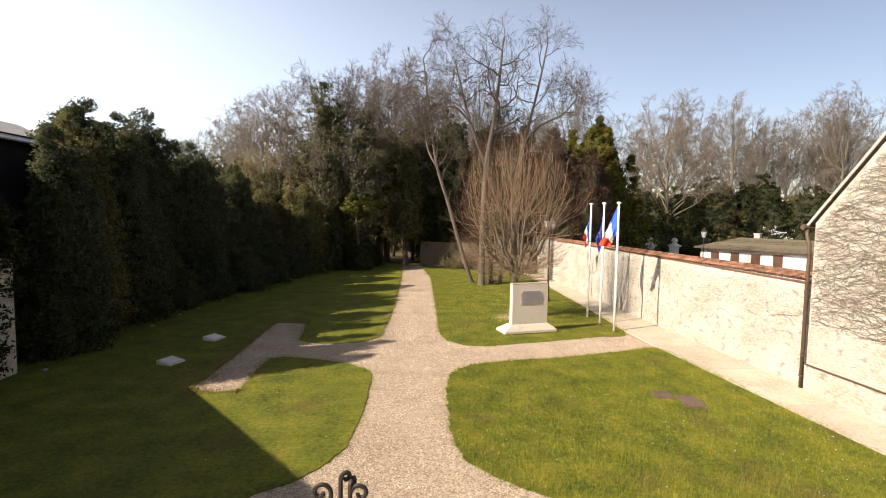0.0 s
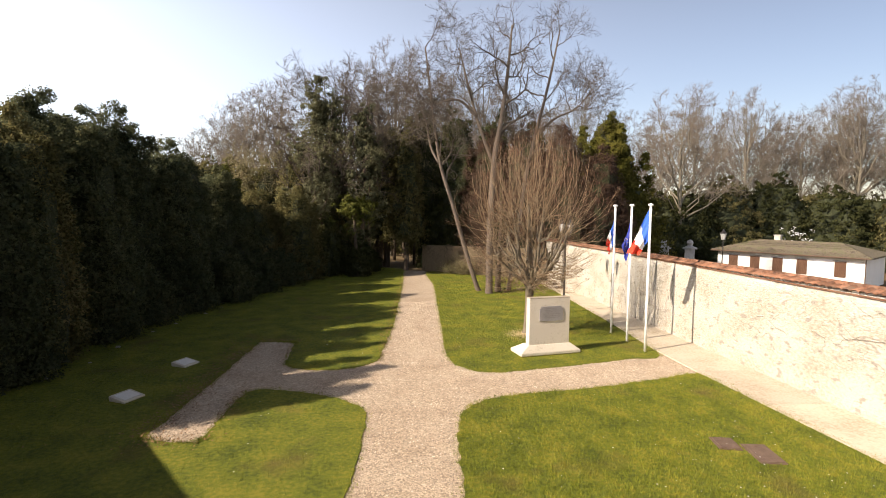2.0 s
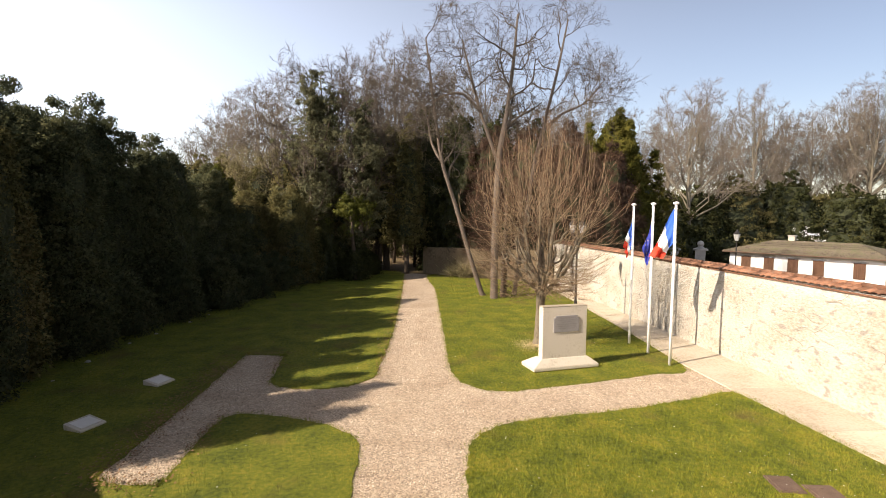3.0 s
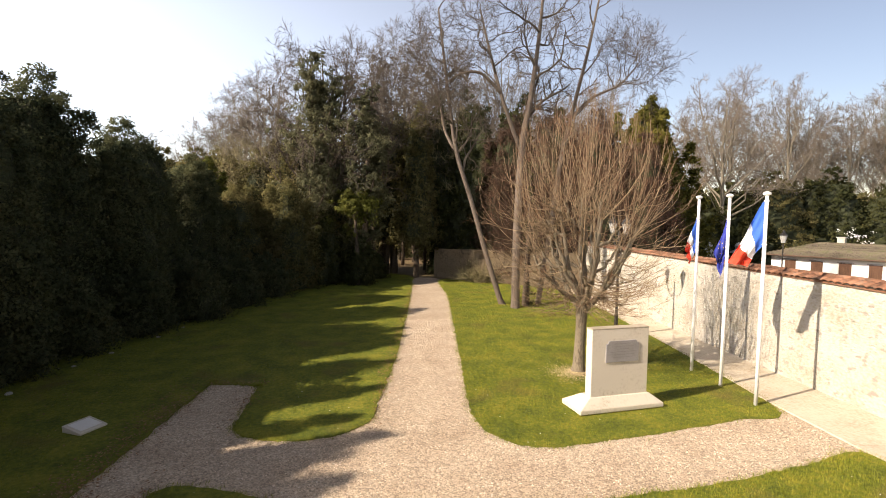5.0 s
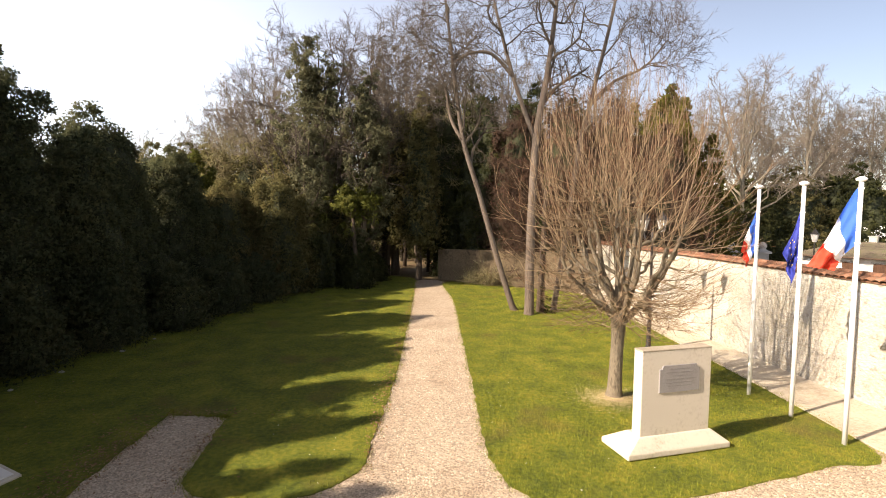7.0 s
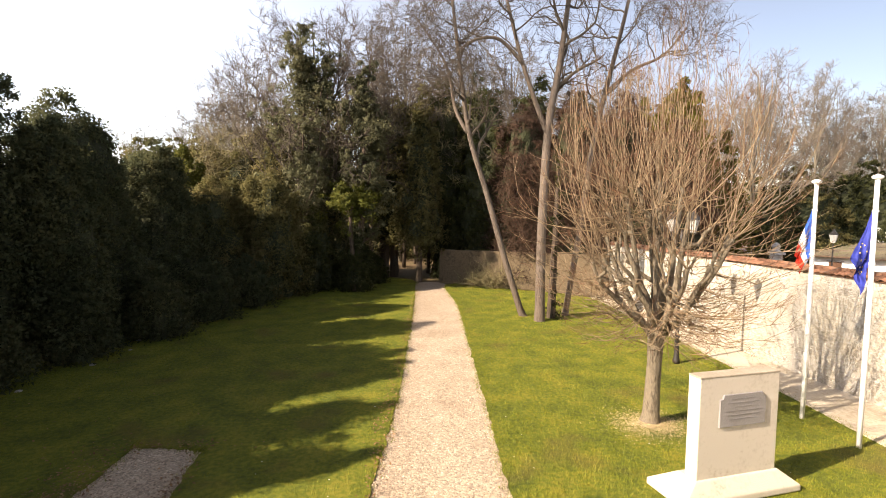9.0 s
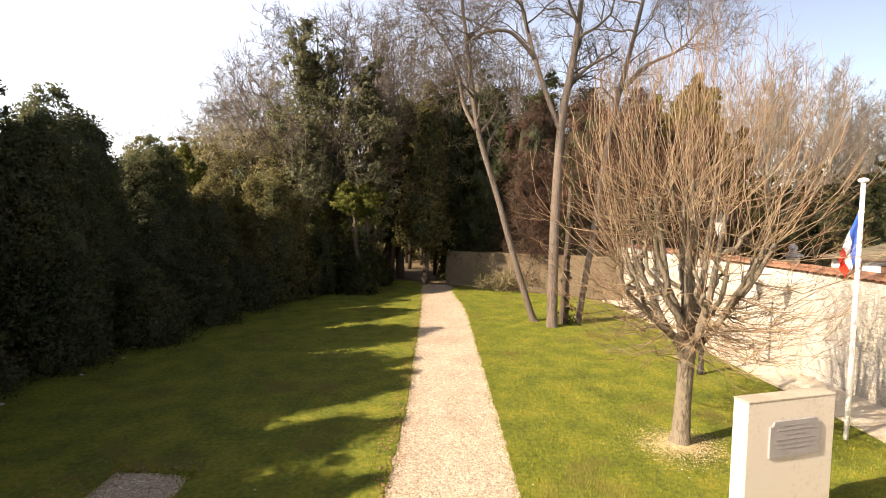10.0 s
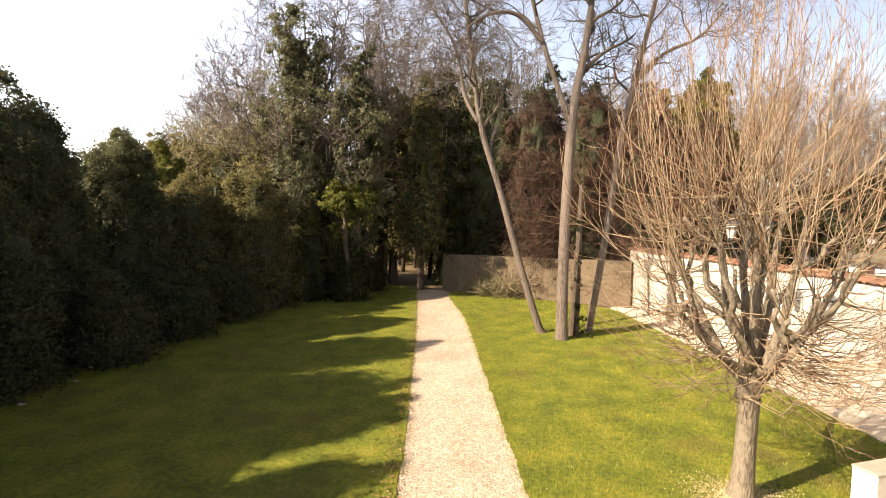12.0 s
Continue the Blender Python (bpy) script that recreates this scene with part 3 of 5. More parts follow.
dp = Shape().tube([(-0.12, 0.19, R_EAVE - 0.15), (-0.13, 0.15, R_EAVE - 0.35), (-0.13, 0.06, R_EAVE - 0.6), (-0.13, 0.05, 0.05)], 0.05, 8)
pipe = part("downpipe", dp, PIPE, house, "dark brown iron downpipe", smooth=True)
for z in (0.35, 0.9, 2.6, 3.6):
    part("bracket", Shape().lathe([(0.066, 0), (0.066, 0.05)], (-0.13, 0.05, z), 10), PIPE, pipe)


def creeper(seed, strands, y0, y1, z0, z1, clear):
    """Thin stems that wander over a wall face at x = 0."""
    rng, s = random.Random(seed), Shape()
    for _ in range(strands):
        y, z = rng.uniform(y0, y1), rng.uniform(z0, z1)
        a = rng.choice((0.0, math.pi)) + rng.gauss(0, 0.45)
        pts = []
        for k in range(rng.randint(8, 22)):
            if not clear(y, z):
                break
            pts.append((rng.uniform(-0.02, 0.0), y, z))
            a += rng.gauss(0, 0.32)
            y += 0.10 * math.cos(a)
            z += 0.055 * math.sin(a) + 0.008
        if len(pts) > 3:
            r = rng.uniform(0.003, 0.0065)
            s.tube(pts, [r * (1 - 0.6 * i / len(pts)) for i in range(len(pts))], 3, False)
    return s


def on_gable(y, z):
    return -6 < y < 0 and 1.7 < z < R_EAVE + (R_RIDGE - R_EAVE) * min(-y, R_SPAN + y) / (R_SPAN / 2) - 0.15


vine = thing("creeper", WALL_X - 0.06, 13.3, 0, 0, "leafless creeper stems clinging to the house gable", "climbing plant")
tagged(part("stem", creeper(5, 2000, -5, 0, 1.8, 7.5, on_gable), VINE, vine), kind="stuff")
vine = thing("creeper", WALL_X - 0.02, 13.3, 0, 0, "thin dry creeper stems on the garden wall", "climbing plant")
tagged(part("stem", creeper(6, 22, 0.1, 4.5, 1.2, 2.8, lambda y, z: 0.05 < y < 5.5 and 1.0 < z < 2.85), VINE, vine), kind="stuff")

# ---- low stone pavilion and shed on the other side ----
pavilion = thing("stone_pavilion", -7.6, 12.4, 0, 0, "low stone outbuilding with a shallow gable", "outbuilding")
prof = [(0, 0), (0, 3.32), (-7.2, 6.22), (-14.4, 3.32), (-14.4, 0)]
s = Shape()
for x in (0.0, -8.0):
    s.v += [(x, y, z) for y, z in prof]
s.f = [(4, 3, 2, 1, 0), (5, 6, 7, 8, 9)] + [((i + 1) % 5, 5 + (i + 1) % 5, 5 + i, i) for i in range(5)]
part("wall", s, PLASTER, pavilion)
for side, y, turn in ((1, 0.1, 0), (-1, -14.5, 180)):
    ob = part("roof", Shape().box(-8.1 if side > 0 else -0.12, 0.12 if side > 0 else 8.1, -7.95, 0, 0.0, 0.12), SLATE, pavilion)
    ob.matrix_basis = pose(0, y, 3.28, -math.degrees(math.atan2(2.9, 7.2)), 0, turn)
side_wall = thing("side_wall", -7.6, 12.45, 0, 0, "old stone side wall overgrown with ivy", "wall", kind="structure")
ob = part("wall_face", rough_wall(3.4, lambda y: 3.1 + 0.17 * y, 0.4, 11.0), PLASTER, side_wall)
ob.matrix_basis = pose(0, 3.4, 0, 0, 0, 180)

shed = thing("shed", -10.0, 12.5, 0, 0, "tall dark shed with a corrugated sheet roof", "shed")
part("wall", Shape().box(-7, 0, 0, 9.0, 0, 5.2).box(-2.6, 0, 0, 9.0, 5.2, 6.6), SHADEWALL, shed)
s = Shape()
for x, zz in ((-9.6 + 10.0, 6.66), (-11.4 + 10.0, 7.52), (-17.4 + 10.0, 5.2)):
    for i in range(95):
        s.v += [(x, 2.72 + i * 0.073, zz + (0.04 if i % 2 else 0)), (x, 2.72 + i * 0.073, zz - 0.05 + (0.04 if i % 2 else 0))]
for j in range(2):
    for i in range(94):
        a, b = 2 * i + 190 * j, 2 * i + 190 * (j + 1)
        s.f += [(a, a + 2, b + 2, b), (a + 1, b + 1, b + 3, a + 3)]
        if j == 0:
            s.f.append((a, a + 1, a + 3, a + 2))
part("roof", s, ROOFSHEET, shed)
# two unseen blocks added to cast shade over the left lawn and path
part("gable_end", Shape().box(-7, -0.02, -0.2, 2.7, 0, 6.7), SHADEWALL, shed)
part("loft", Shape().box(-7, -2.0, 2.71, 5.1, 5.0, 7.6), SHADEWALL, shed)
part("fascia", Shape().box(0.0, 0.08, 2.72, 9.2, 6.6, 6.9), SHADEWALL, shed)

# unseen plain wall behind the start of the walk, added to cut sky light
tagged(part("wall_south", Shape().box(-18, 22, -9, -8, 0, 13.5), PLASTER), "unseen plain wall added to block sky light", "wall", kind="structure")

# ---- monument ----
monument = thing("monument", 7.71, 20.08, 0.0, 11.5, "cream limestone memorial block on a sloping plinth", "monument")
part("block", solid(Shape().box(-0.745, 0.745, -0.235, 0.0, 0.345, 1.89), 0.015), LIMESTONE, monument)
part("capping", solid(Shape().box(-0.75, 0.75, -0.24, 0.005, 1.885, 1.915), 0.01), surface("weathered stone top", [(0.29, 0.25, 0.19), (0.40, 0.35, 0.28)], 3, 25, bump=0.4), monument, "weathered brownish top edge")
s = Shape()
s.v = [(-1.09, -0.41, 0.03), (1.09, -0.41, 0.03), (1.09, 0.42, 0.03), (-1.09, 0.42, 0.03), (-1.09, -0.41, 0.13), (1.09, -0.41, 0.13), (1.09, 0.42, 0.13), (-1.09, 0.42, 0.13),
       (-0.78, -0.265, 0.355), (0.78, -0.265, 0.355), (0.78, 0.10, 0.355), (-0.78, 0.10, 0.355)]
s.f = [(3, 2, 1, 0), (8, 9, 10, 11)] + [(i, (i + 1) % 4, 4 + (i + 1) % 4, 4 + i) for i in range(4)] + [(4 + i, 4 + (i + 1) % 4, 8 + (i + 1) % 4, 8 + i) for i in range(4)]
part("plinth", solid(s, 0.02), LIMESTONE, monument)
# dark inset base put in as the shadow line below the plinth
part("footing", Shape().box(-1.04, 1.04, -0.36, 0.37, -0.02, 0.05), SOIL, monument, "dark base standing for the shadow under the plinth")
out = [(-0.43, 0), (0.43, 0), (0.43, 0.42), (0.38, 0.43), (0.36, 0.49), (-0.36, 0.49), (-0.38, 0.43), (-0.43, 0.42)]
s = Shape()
for y in (-0.262, -0.228):
    s.v += [(x + 0.04, y, z + 1.13) for x, z in out]
s.f = [tuple(range(8)), tuple(reversed(range(8, 16)))] + [(i, 8 + i, 8 + (i + 1) % 8, (i + 1) % 8) for i in range(8)]
plaque = part("plaque", solid(s, 0.004, 1), PLAQUE, monument, "grey engraved plaque with illegible lines")
for k, wide in enumerate((0.22, 0.30, 0.16, 0.33, 0.30, 0.26)):
    part("inscription", Shape().box(0.04 - wide, 0.04 + wide, -0.266, -0.261, 1.548 - 0.062 * k, 1.558 - 0.062 * k), INK, plaque)

# ---- flagpoles and flags ----
def flagpole(x, y):
    ob = thing("flagpole", x, y, 0.0, 0, "slim white flagpole with a flat cap", "flagpole", "flagpoles by the path")
    part("pole", Shape().lathe([(0.045, 0), (0.045, 2.0), (0.038, 4.97)], sides=12), WHITE, ob, smooth=True)
    part("cap", Shape().lathe([(0.05, 4.96), (0.085, 4.98), (0.09, 5.02), (0.03, 5.05)], sides=12), WHITE, ob, smooth=True)
    return ob


def flag(x, y, top, colours, turn, fly, low, end, label, stars=False):
    """A limp flag. In its plane (out along turn, up): fly is the top corner of the free edge, low the foot of the hoist, end the bottom corner of the free edge."""
    ob = thing("flag", x, y, top, turn, label, "flag", "flags on the poles")
    n, m = 36, 20
    ph = 0.7 * x + 1.3 * y

    def spot(u, v):
        # u along the fly, v down the hoist
        f = u ** 0.9
        px = 0.042 + (fly[0] * (1 - v) + (end[0] - low[0]) * v) * f + low[0] * v
        pz = fly[1] * u * (1 - v) + (low[1] + (end[1] - low[1]) * u) * v - 0.06 * math.sin(math.pi * u) * (1 - v)
        fold = 0.085 * math.sin(7.5 * v + 3.0 * u + ph) + 0.04 * math.sin(15 * v - 4 * u + 2 * ph) + 0.02 * math.sin(23 * u + 9 * v)
        px += 0.025 * math.sin(11 * v + 4 * u + ph) * min(1.0, 2 * u)
        return (px, fold * min(1.0, 0.12 + 1.6 * u), pz)

    bands = len(colours)
    for b, (mat_, name) in enumerate(colours):
        s = Shape()
        k0, k1 = n * b // bands, n * (b + 1) // bands
        for i in range(k0, k1 + 1):
            for j in range(m + 1):
                s.v.append(spot(i / n, j / m))
        w = m + 1
        for i in range(k1 - k0):
            for j in range(m):
                s.f.append((i * w + j, (i + 1) * w + j, (i + 1) * w + j + 1, i * w + j + 1))
        me = s.mesh(name, True)
        me.materials.append(mat_)
        band = part(name, me, None, ob)
        if stars:
            for k in range(12):
                a = 2 * math.pi * k / 12
                p = Vector(spot(0.5 + 0.2 * math.cos(a), 0.5 + 0.3 * math.sin(a)))
                st = Shape()
                for q in range(10):
                    r = 0.022 if q % 2 == 0 else 0.009
                    t = 2 * math.pi * q / 10
                    st.v.append((p.x + 0.5 * r * math.sin(t), p.y + 0.012, p.z + r * math.cos(t)))
                st.f = [tuple(range(10))]
                part("star", st, YELLOW, band)
    for z in (-0.04, low[1] + 0.03):
        part("clip", Shape().lathe([(0.055, z), (0.055, z + 0.03)], sides=8), WHITE, ob)
    return ob


TRICOLOUR = ((BLUE, "blue_band"), (BUNTING, "white_band"), (RED, "red_band"))
for y in (22.62, 21.27, 19.93):
    flagpole(11.15, y)
flag(11.15, 19.93, 4.86, TRICOLOUR, 141, (0.70, -1.50), (0.0, -1.08), (0.30, -1.56), "blue, white and red flag drooping from its pole")
flag(11.15, 21.27, 4.42, ((NAVY, "cloth"),), 141, (0.25, -0.90), (0.0, -1.02), (0.10, -1.58), "navy flag with yellow stars hanging limp", True)
flag(11.15, 22.62, 4.44, TRICOLOUR, 138, (0.27, -0.98), (0.0, -0.98), (0.13, -1.36), "blue, white and red flag hanging limp and low")

# ---- lamp post with two lanterns ----
def lantern(x, y, z, parent):
    body = part("lantern", Shape().lathe([(0.07, 0), (0.15, 0.34), (0.155, 0.35)], (x, y, z), 6), GLASS, parent, "milky glass lantern")
    part("roof", Shape().lathe([(0.19, 0.35), (0.11, 0.47), (0.05, 0.52), (0.02, 0.60)], (x, y, z), 6), IRON, body)
    part("base", Shape().lathe([(0.02, -0.08), (0.08, -0.02), (0.08, 0.0)], (x, y, z), 6), IRON, body)
    for a in range(6):
        t = 2 * math.pi * (a + 0.5) / 6
        part("glazing_bar", Shape().tube([(x + 0.073 * math.cos(t), y + 0.073 * math.sin(t), z), (x + 0.153 * math.cos(t), y + 0.153 * math.sin(t), z + 0.35)], 0.008, 4), IRON, body)


lamp = thing("lamp_post", 10.62, 26.65, 0, 0, "black iron lamp post carrying two glass lanterns", "street lamp")
part("post", Shape().lathe([(0.10, 0), (0.10, 0.12), (0.075, 0.2), (0.062, 0.75), (0.078, 0.8), (0.052, 0.9), (0.05, 1.9), (0.07, 1.95), (0.045, 2.05), (0.04, 3.5), (0.06, 3.55), (0.02, 3.9)], sides=10), IRON, lamp, smooth=True)
for side in (-1, 1):
    pts = [(0, side * 0.57 * t, 3.45 - 0.16 * math.sin(math.pi * t) * (1 if t < 1 else 0) + 0.28 * t * t) for t in [i / 10 for i in range(11)]]
    part("arm", Shape().tube(pts, 0.022, 6), IRON, lamp)
    lantern(0, side * 0.57, 3.82, lamp)

# ---- iron plates, stone markers, wood chips ----
for x, y, w, d, turn in COVERS:
    cover = thing("drain_cover", x, y, 0.02, turn, "rusty iron drain cover sunk in the lawn", "drain cover", "drain covers in the lawn")
    fr = Shape()
    for b in ((-w / 2 - 0.03, w / 2 + 0.03, -d / 2 - 0.03, -d / 2), (-w / 2 - 0.03, w / 2 + 0.03, d / 2, d / 2 + 0.03), (-w / 2 - 0.03, -w / 2, -d / 2, d / 2), (w / 2, w / 2 + 0.03, -d / 2, d / 2)):
        fr.box(*b, -0.03, 0.016)
    part("frame", fr, RUSTPLATE, cover)
    part("plate", solid(Shape().box(-w / 2 + 0.004, w / 2 - 0.004, -d / 2 + 0.004, d / 2 - 0.004, -0.03, 0.03), 0.004, 1), RUSTPLATE, cover)
    for k in (-1, 1):
        part("lifting_lug", Shape().box(-0.03, 0.03, k * d * 0.35 - 0.01, k * d * 0.35 + 0.01, 0.03, 0.042), RUSTPLATE, cover)
for x, y, turn in ((-3.93, 16.6, 66), (-3.62, 19.4, 67)):
    marker = thing("stone_marker", x, y, 0.0, turn, "small wedge-shaped pale stone marker lying on the grass", "stone marker", "stone markers on the lawn")
    s = Shape()
    s.v = [(-0.29, -0.25, 0), (0.29, -0.25, 0), (0.29, 0.25, 0), (-0.29, 0.25, 0), (-0.29, -0.25, 0.05), (0.29, -0.25, 0.05), (0.29, 0.25, 0.14), (-0.29, 0.25, 0.14)]
    s.f = [(3, 2, 1, 0), (4, 5, 6, 7), (0, 1, 5, 4), (1, 2, 6, 5), (2, 3, 7, 6), (3, 0, 4, 7)]
    part("block", solid(s, 0.015), LIMESTONE, marker)
    ob = part("plate", solid(Shape().box(-0.22, 0.22, -0.18, 0.18, 0, 0.012), 0.003, 1), HOUSEWHITE, marker, "white inscription plate")
    ob.matrix_basis = pose(0, 0, 0.095, math.degrees(math.atan2(0.09, 0.52)), 0, 0)

# ---- trees ----
def wander(rng, p, d, length, steps, jitter, lift):
    pts, p, d = [p.copy()], p.copy(), d.normalized()
    for _ in range(steps):
        d = (d + Vector((rng.gauss(0, jitter), rng.gauss(0, jitter), rng.gauss(0, jitter) + lift))).normalized()
        p = p + d * (length / steps)
        pts.append(p.copy())
    return pts, d


def aside(rng, d, angle):
    """A direction at about that angle from d."""
    a = d.cross(Vector((rng.uniform(-1, 1), rng.uniform(-1, 1), rng.uniform(-1, 1)))).normalized()
    return (d * math.cos(angle) + a * math.sin(angle)).normalized()


def branch_out(rng, s, pts, r0, level, counts, lengths, angle=0.75, lift=0.06, start=0.35, sides=(6, 5, 4, 3, 3), thin=0.35, least=0.006):
    """Side branches along the line pts, each branching in turn."""
    if level >= len(counts):
        return
    n = counts[level]
    for k in range(n):
        f = start + (1 - start) * (k + rng.random()) / n
        i = min(int(f * (len(pts) - 1)), len(pts) - 2)
        g = f * (len(pts) - 1) - i
        p = pts[i].lerp(pts[i + 1], g)
        d = (pts[i + 1] - pts[i]).normalized()
        length = lengths[level] * rng.uniform(0.6, 1.15) * (1.15 - 0.55 * f)
        steps = 7 if level == 0 else 5 if level == 1 else 3
        way = aside(rng, d, angle * rng.uniform(0.7, 1.3))
        r = max(least, r0 * (1 - 0.7 * f) * (rng.uniform(0.55, 0.85) if level == 0 else rng.uniform(0.45, 0.7)))
        if level == len(counts) - 1:
            s.needle(p, (way + Vector((0, 0, lift * 2))).normalized() * length, least)
            continue
        line, _ = wander(rng, p, way, length, steps, 0.3 if level == 0 else 0.26, lift)
        e = max(least * 0.7, r * thin)
        s.tube(line, [r + (e - r) * q / steps for q in range(steps + 1)], sides[min(level + 1, len(sides) - 1)], False)
        branch_out(rng, s, line, r, level + 1, counts, lengths, angle, lift, 0.25, sides, thin, least)


def bare_tree(label, at, trunk, radii, counts, lengths, seed, start=0.4, angle=0.75, lift=0.06, least=0.007, twig=None, extra=(), bark=None):
    """trunk: points of the stem from the ground up, relative to at; extra: further stems or limbs as (points, radii)."""
    rng = random.Random(seed)
    ob = thing("tree", *at, 0, label, "tree")
    t = Shape()
    for line, rr in ((trunk, radii), *extra):
        line = curve_through([tuple(p) for p in line], 4, False) + [tuple(line[-1])]
        rad = list(np.interp(np.linspace(0, 1, len(line)), np.linspace(0, 1, len(rr)), rr))
        t.tube(line, rad, 9)
    part("trunk", t, bark or BARK, ob, smooth=True)
    c = Shape()
    for line, rr in ((trunk, radii), *extra):
        pts = [Vector(p) for p in curve_through([tuple(p) for p in line], 4, False)] + [Vector(line[-1])]
        branch_out(rng, c, pts, rr[0] * 0.75, 0, counts, lengths, angle, lift, start, least=least)
    part("crown", c, twig or TWIG, ob, "leafless branches and twigs")
    return ob


def leaf_cloud(rng, centres, sizes, per, leaf, droop=0.15, wide=0.31):
    """Separate pointed leaf sprays gathered round clump centres."""
    n = len(centres) * per
    c = np.repeat(centres, per, 0)
    z = np.repeat(sizes, per)[:, None]
    g = rng.normal(0, 1, (n, 3))
    g /= np.linalg.norm(g, axis=1, keepdims=True)
    p = c + g * z * rng.uniform(0.35, 1.0, (n, 1)) * np.array([1, 1, 0.8])
    d = g + rng.normal(0, 0.5, (n, 3)) + np.array([0, 0, -droop])
    d /= np.linalg.norm(d, axis=1, keepdims=True)
    a = np.cross(d, rng.normal(0, 1, (n, 3)))
    a /= np.linalg.norm(a, axis=1, keepdims=True) + 1e-6
    length = leaf * rng.uniform(0.6, 1.4, (n, 1))
    w = length * wide * rng.uniform(0.7, 1.3, (n, 1))
    return np.stack([p - d * length * 0.45 + a * w, p + d * length * 0.55, p - d * length * 0.45 - a * w], 1)


def soft_normals(rng, v, centres, per, axis_lift=0.3):
    """Leaves of a crown shade together: their normals lean away from the clump and from the stem."""
    mid = v.mean(1)
    out = mid * np.array([1, 1, 0])
    out /= np.linalg.norm(out, axis=1, keepdims=True) + 0.3
    own = mid - np.repeat(centres, per, 0)
    own /= np.linalg.norm(own, axis=1, keepdims=True) + 0.05
    g = 0.7 * out + 0.8 * own + np.array([0, 0, axis_lift]) + rng.normal(0, 0.22, mid.shape)
    g /= np.linalg.norm(g, axis=1, keepdims=True)
    face = np.cross(v[:, 1] - v[:, 0], v[:, 2] - v[:, 0])
    face /= np.linalg.norm(face, axis=1, keepdims=True) + 1e-9
    turned = (face * g).sum(1) < 0
    v[turned] = v[turned][:, ::-1]
    face[turned] *= -1
    g = g + 0.6 * face
    return g / np.linalg.norm(g, axis=1, keepdims=True)


def evergreen(label, x, y, height, radius, seed, mat_=None, clumps=420, per=36, leaf=0.15, spires=7, z=0.0, skirt=0.02, blunt=0.62, name="conifer", lump=0.30, wide=0.31, hide=(0.0, 1.0), core=(0.70, 0.64)):
    """A crown of several leaning spires, each hung with leaf clumps round a dark heart."""
    rng = np.random.default_rng(seed)
    ob = thing(name, x, y, z, 0, label, "tree")
    centres, sizes, hearts = [], [], Shape()
    lead = [(0.0, 0.0, 1.0, 0.8)]
    for k in range(spires):
        a, q = 2 * math.pi * (k + rng.uniform(-0.3, 0.3)) / spires, rng.uniform(0.35, 0.62)
        lead.append((q * radius * math.cos(a), q * radius * math.sin(a), rng.uniform(0.55, 0.95), rng.uniform(0.42, 0.6)))
    for sx, sy, hh, rr in lead:
        n = int(clumps * rr * hh / sum(l[2] * l[3] for l in lead))
        t = skirt + (1 - skirt) * rng.random(n) ** 0.95
        a = rng.uniform(0, 2 * np.pi, n)
        r = radius * rr * np.clip(1 - t, 0, 1) ** blunt * np.clip((t + 0.12) / 0.3, 0, 1) ** 0.4 * rng.uniform(0.84, 1.06, n)
        r = np.where(t > 0.6, r * rng.uniform(0.15, 1.0, n) ** 0.6, r)
        tip = rng.normal(0, 0.025, 2) * height
        centres.append(np.stack([sx + r * np.cos(a) + tip[0] * t, sy + r * np.sin(a) + tip[1] * t, t * height * hh], 1))
        sizes.append(lump * rng.uniform(0.6, 1.5, n) * (0.45 + 0.75 * (1 - t)))

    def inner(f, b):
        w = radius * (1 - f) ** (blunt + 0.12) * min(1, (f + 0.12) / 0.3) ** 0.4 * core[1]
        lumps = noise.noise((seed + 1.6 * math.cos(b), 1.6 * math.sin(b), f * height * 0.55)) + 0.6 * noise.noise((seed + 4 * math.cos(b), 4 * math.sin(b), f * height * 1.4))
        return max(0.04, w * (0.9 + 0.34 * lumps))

    cover = []
    for _ in range(int(clumps * 0.45)):
        f, b = skirt + (core[0] + 0.04 - skirt) * rng.random() ** 0.85, rng.uniform(0, 2 * math.pi)
        m_ = inner(min(f, 0.99), b) + rng.uniform(0.0, 0.12)
        cover.append((m_ * math.cos(b), m_ * math.sin(b), f * height))
    centres.append(np.array(cover))
    sizes.append(lump * rng.uniform(0.5, 1.1, len(cover)))
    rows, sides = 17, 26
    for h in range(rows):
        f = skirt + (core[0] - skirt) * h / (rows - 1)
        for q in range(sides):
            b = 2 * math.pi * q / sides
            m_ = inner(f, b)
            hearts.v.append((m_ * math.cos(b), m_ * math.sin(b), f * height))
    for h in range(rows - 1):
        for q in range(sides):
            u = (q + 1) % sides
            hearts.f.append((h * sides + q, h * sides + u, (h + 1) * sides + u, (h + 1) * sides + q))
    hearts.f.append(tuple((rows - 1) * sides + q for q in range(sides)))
    v = leaf_cloud(rng, np.concatenate(centres), np.concatenate(sizes) + 0.1, per, leaf, wide=wide)
    soft = soft_normals(rng, v, np.concatenate(centres), per)
    keep = (v[:, 0, 0] * hide[0] + v[:, 0, 1] * hide[1] < 0.3 * radius) | (rng.random(len(v)) < 0.35) | (v[:, 0, 2] > 0.6 * height)
    v, soft = v[keep], soft[keep]
    part("crown", quads("crown", v, 4, soft), mat_ or YEW, ob)
    part("inner_growth", hearts, HEART, ob, "inner growth coloured dark for shade")
    part("trunk", Shape().tube([(0, 0, -0.1), (0.03, 0, height * 0.35), (0, 0.03, height * 0.6)], [radius * 0.09 + 0.05, radius * 0.06 + 0.03, 0.03], 8), BARK, ob)
    return ob


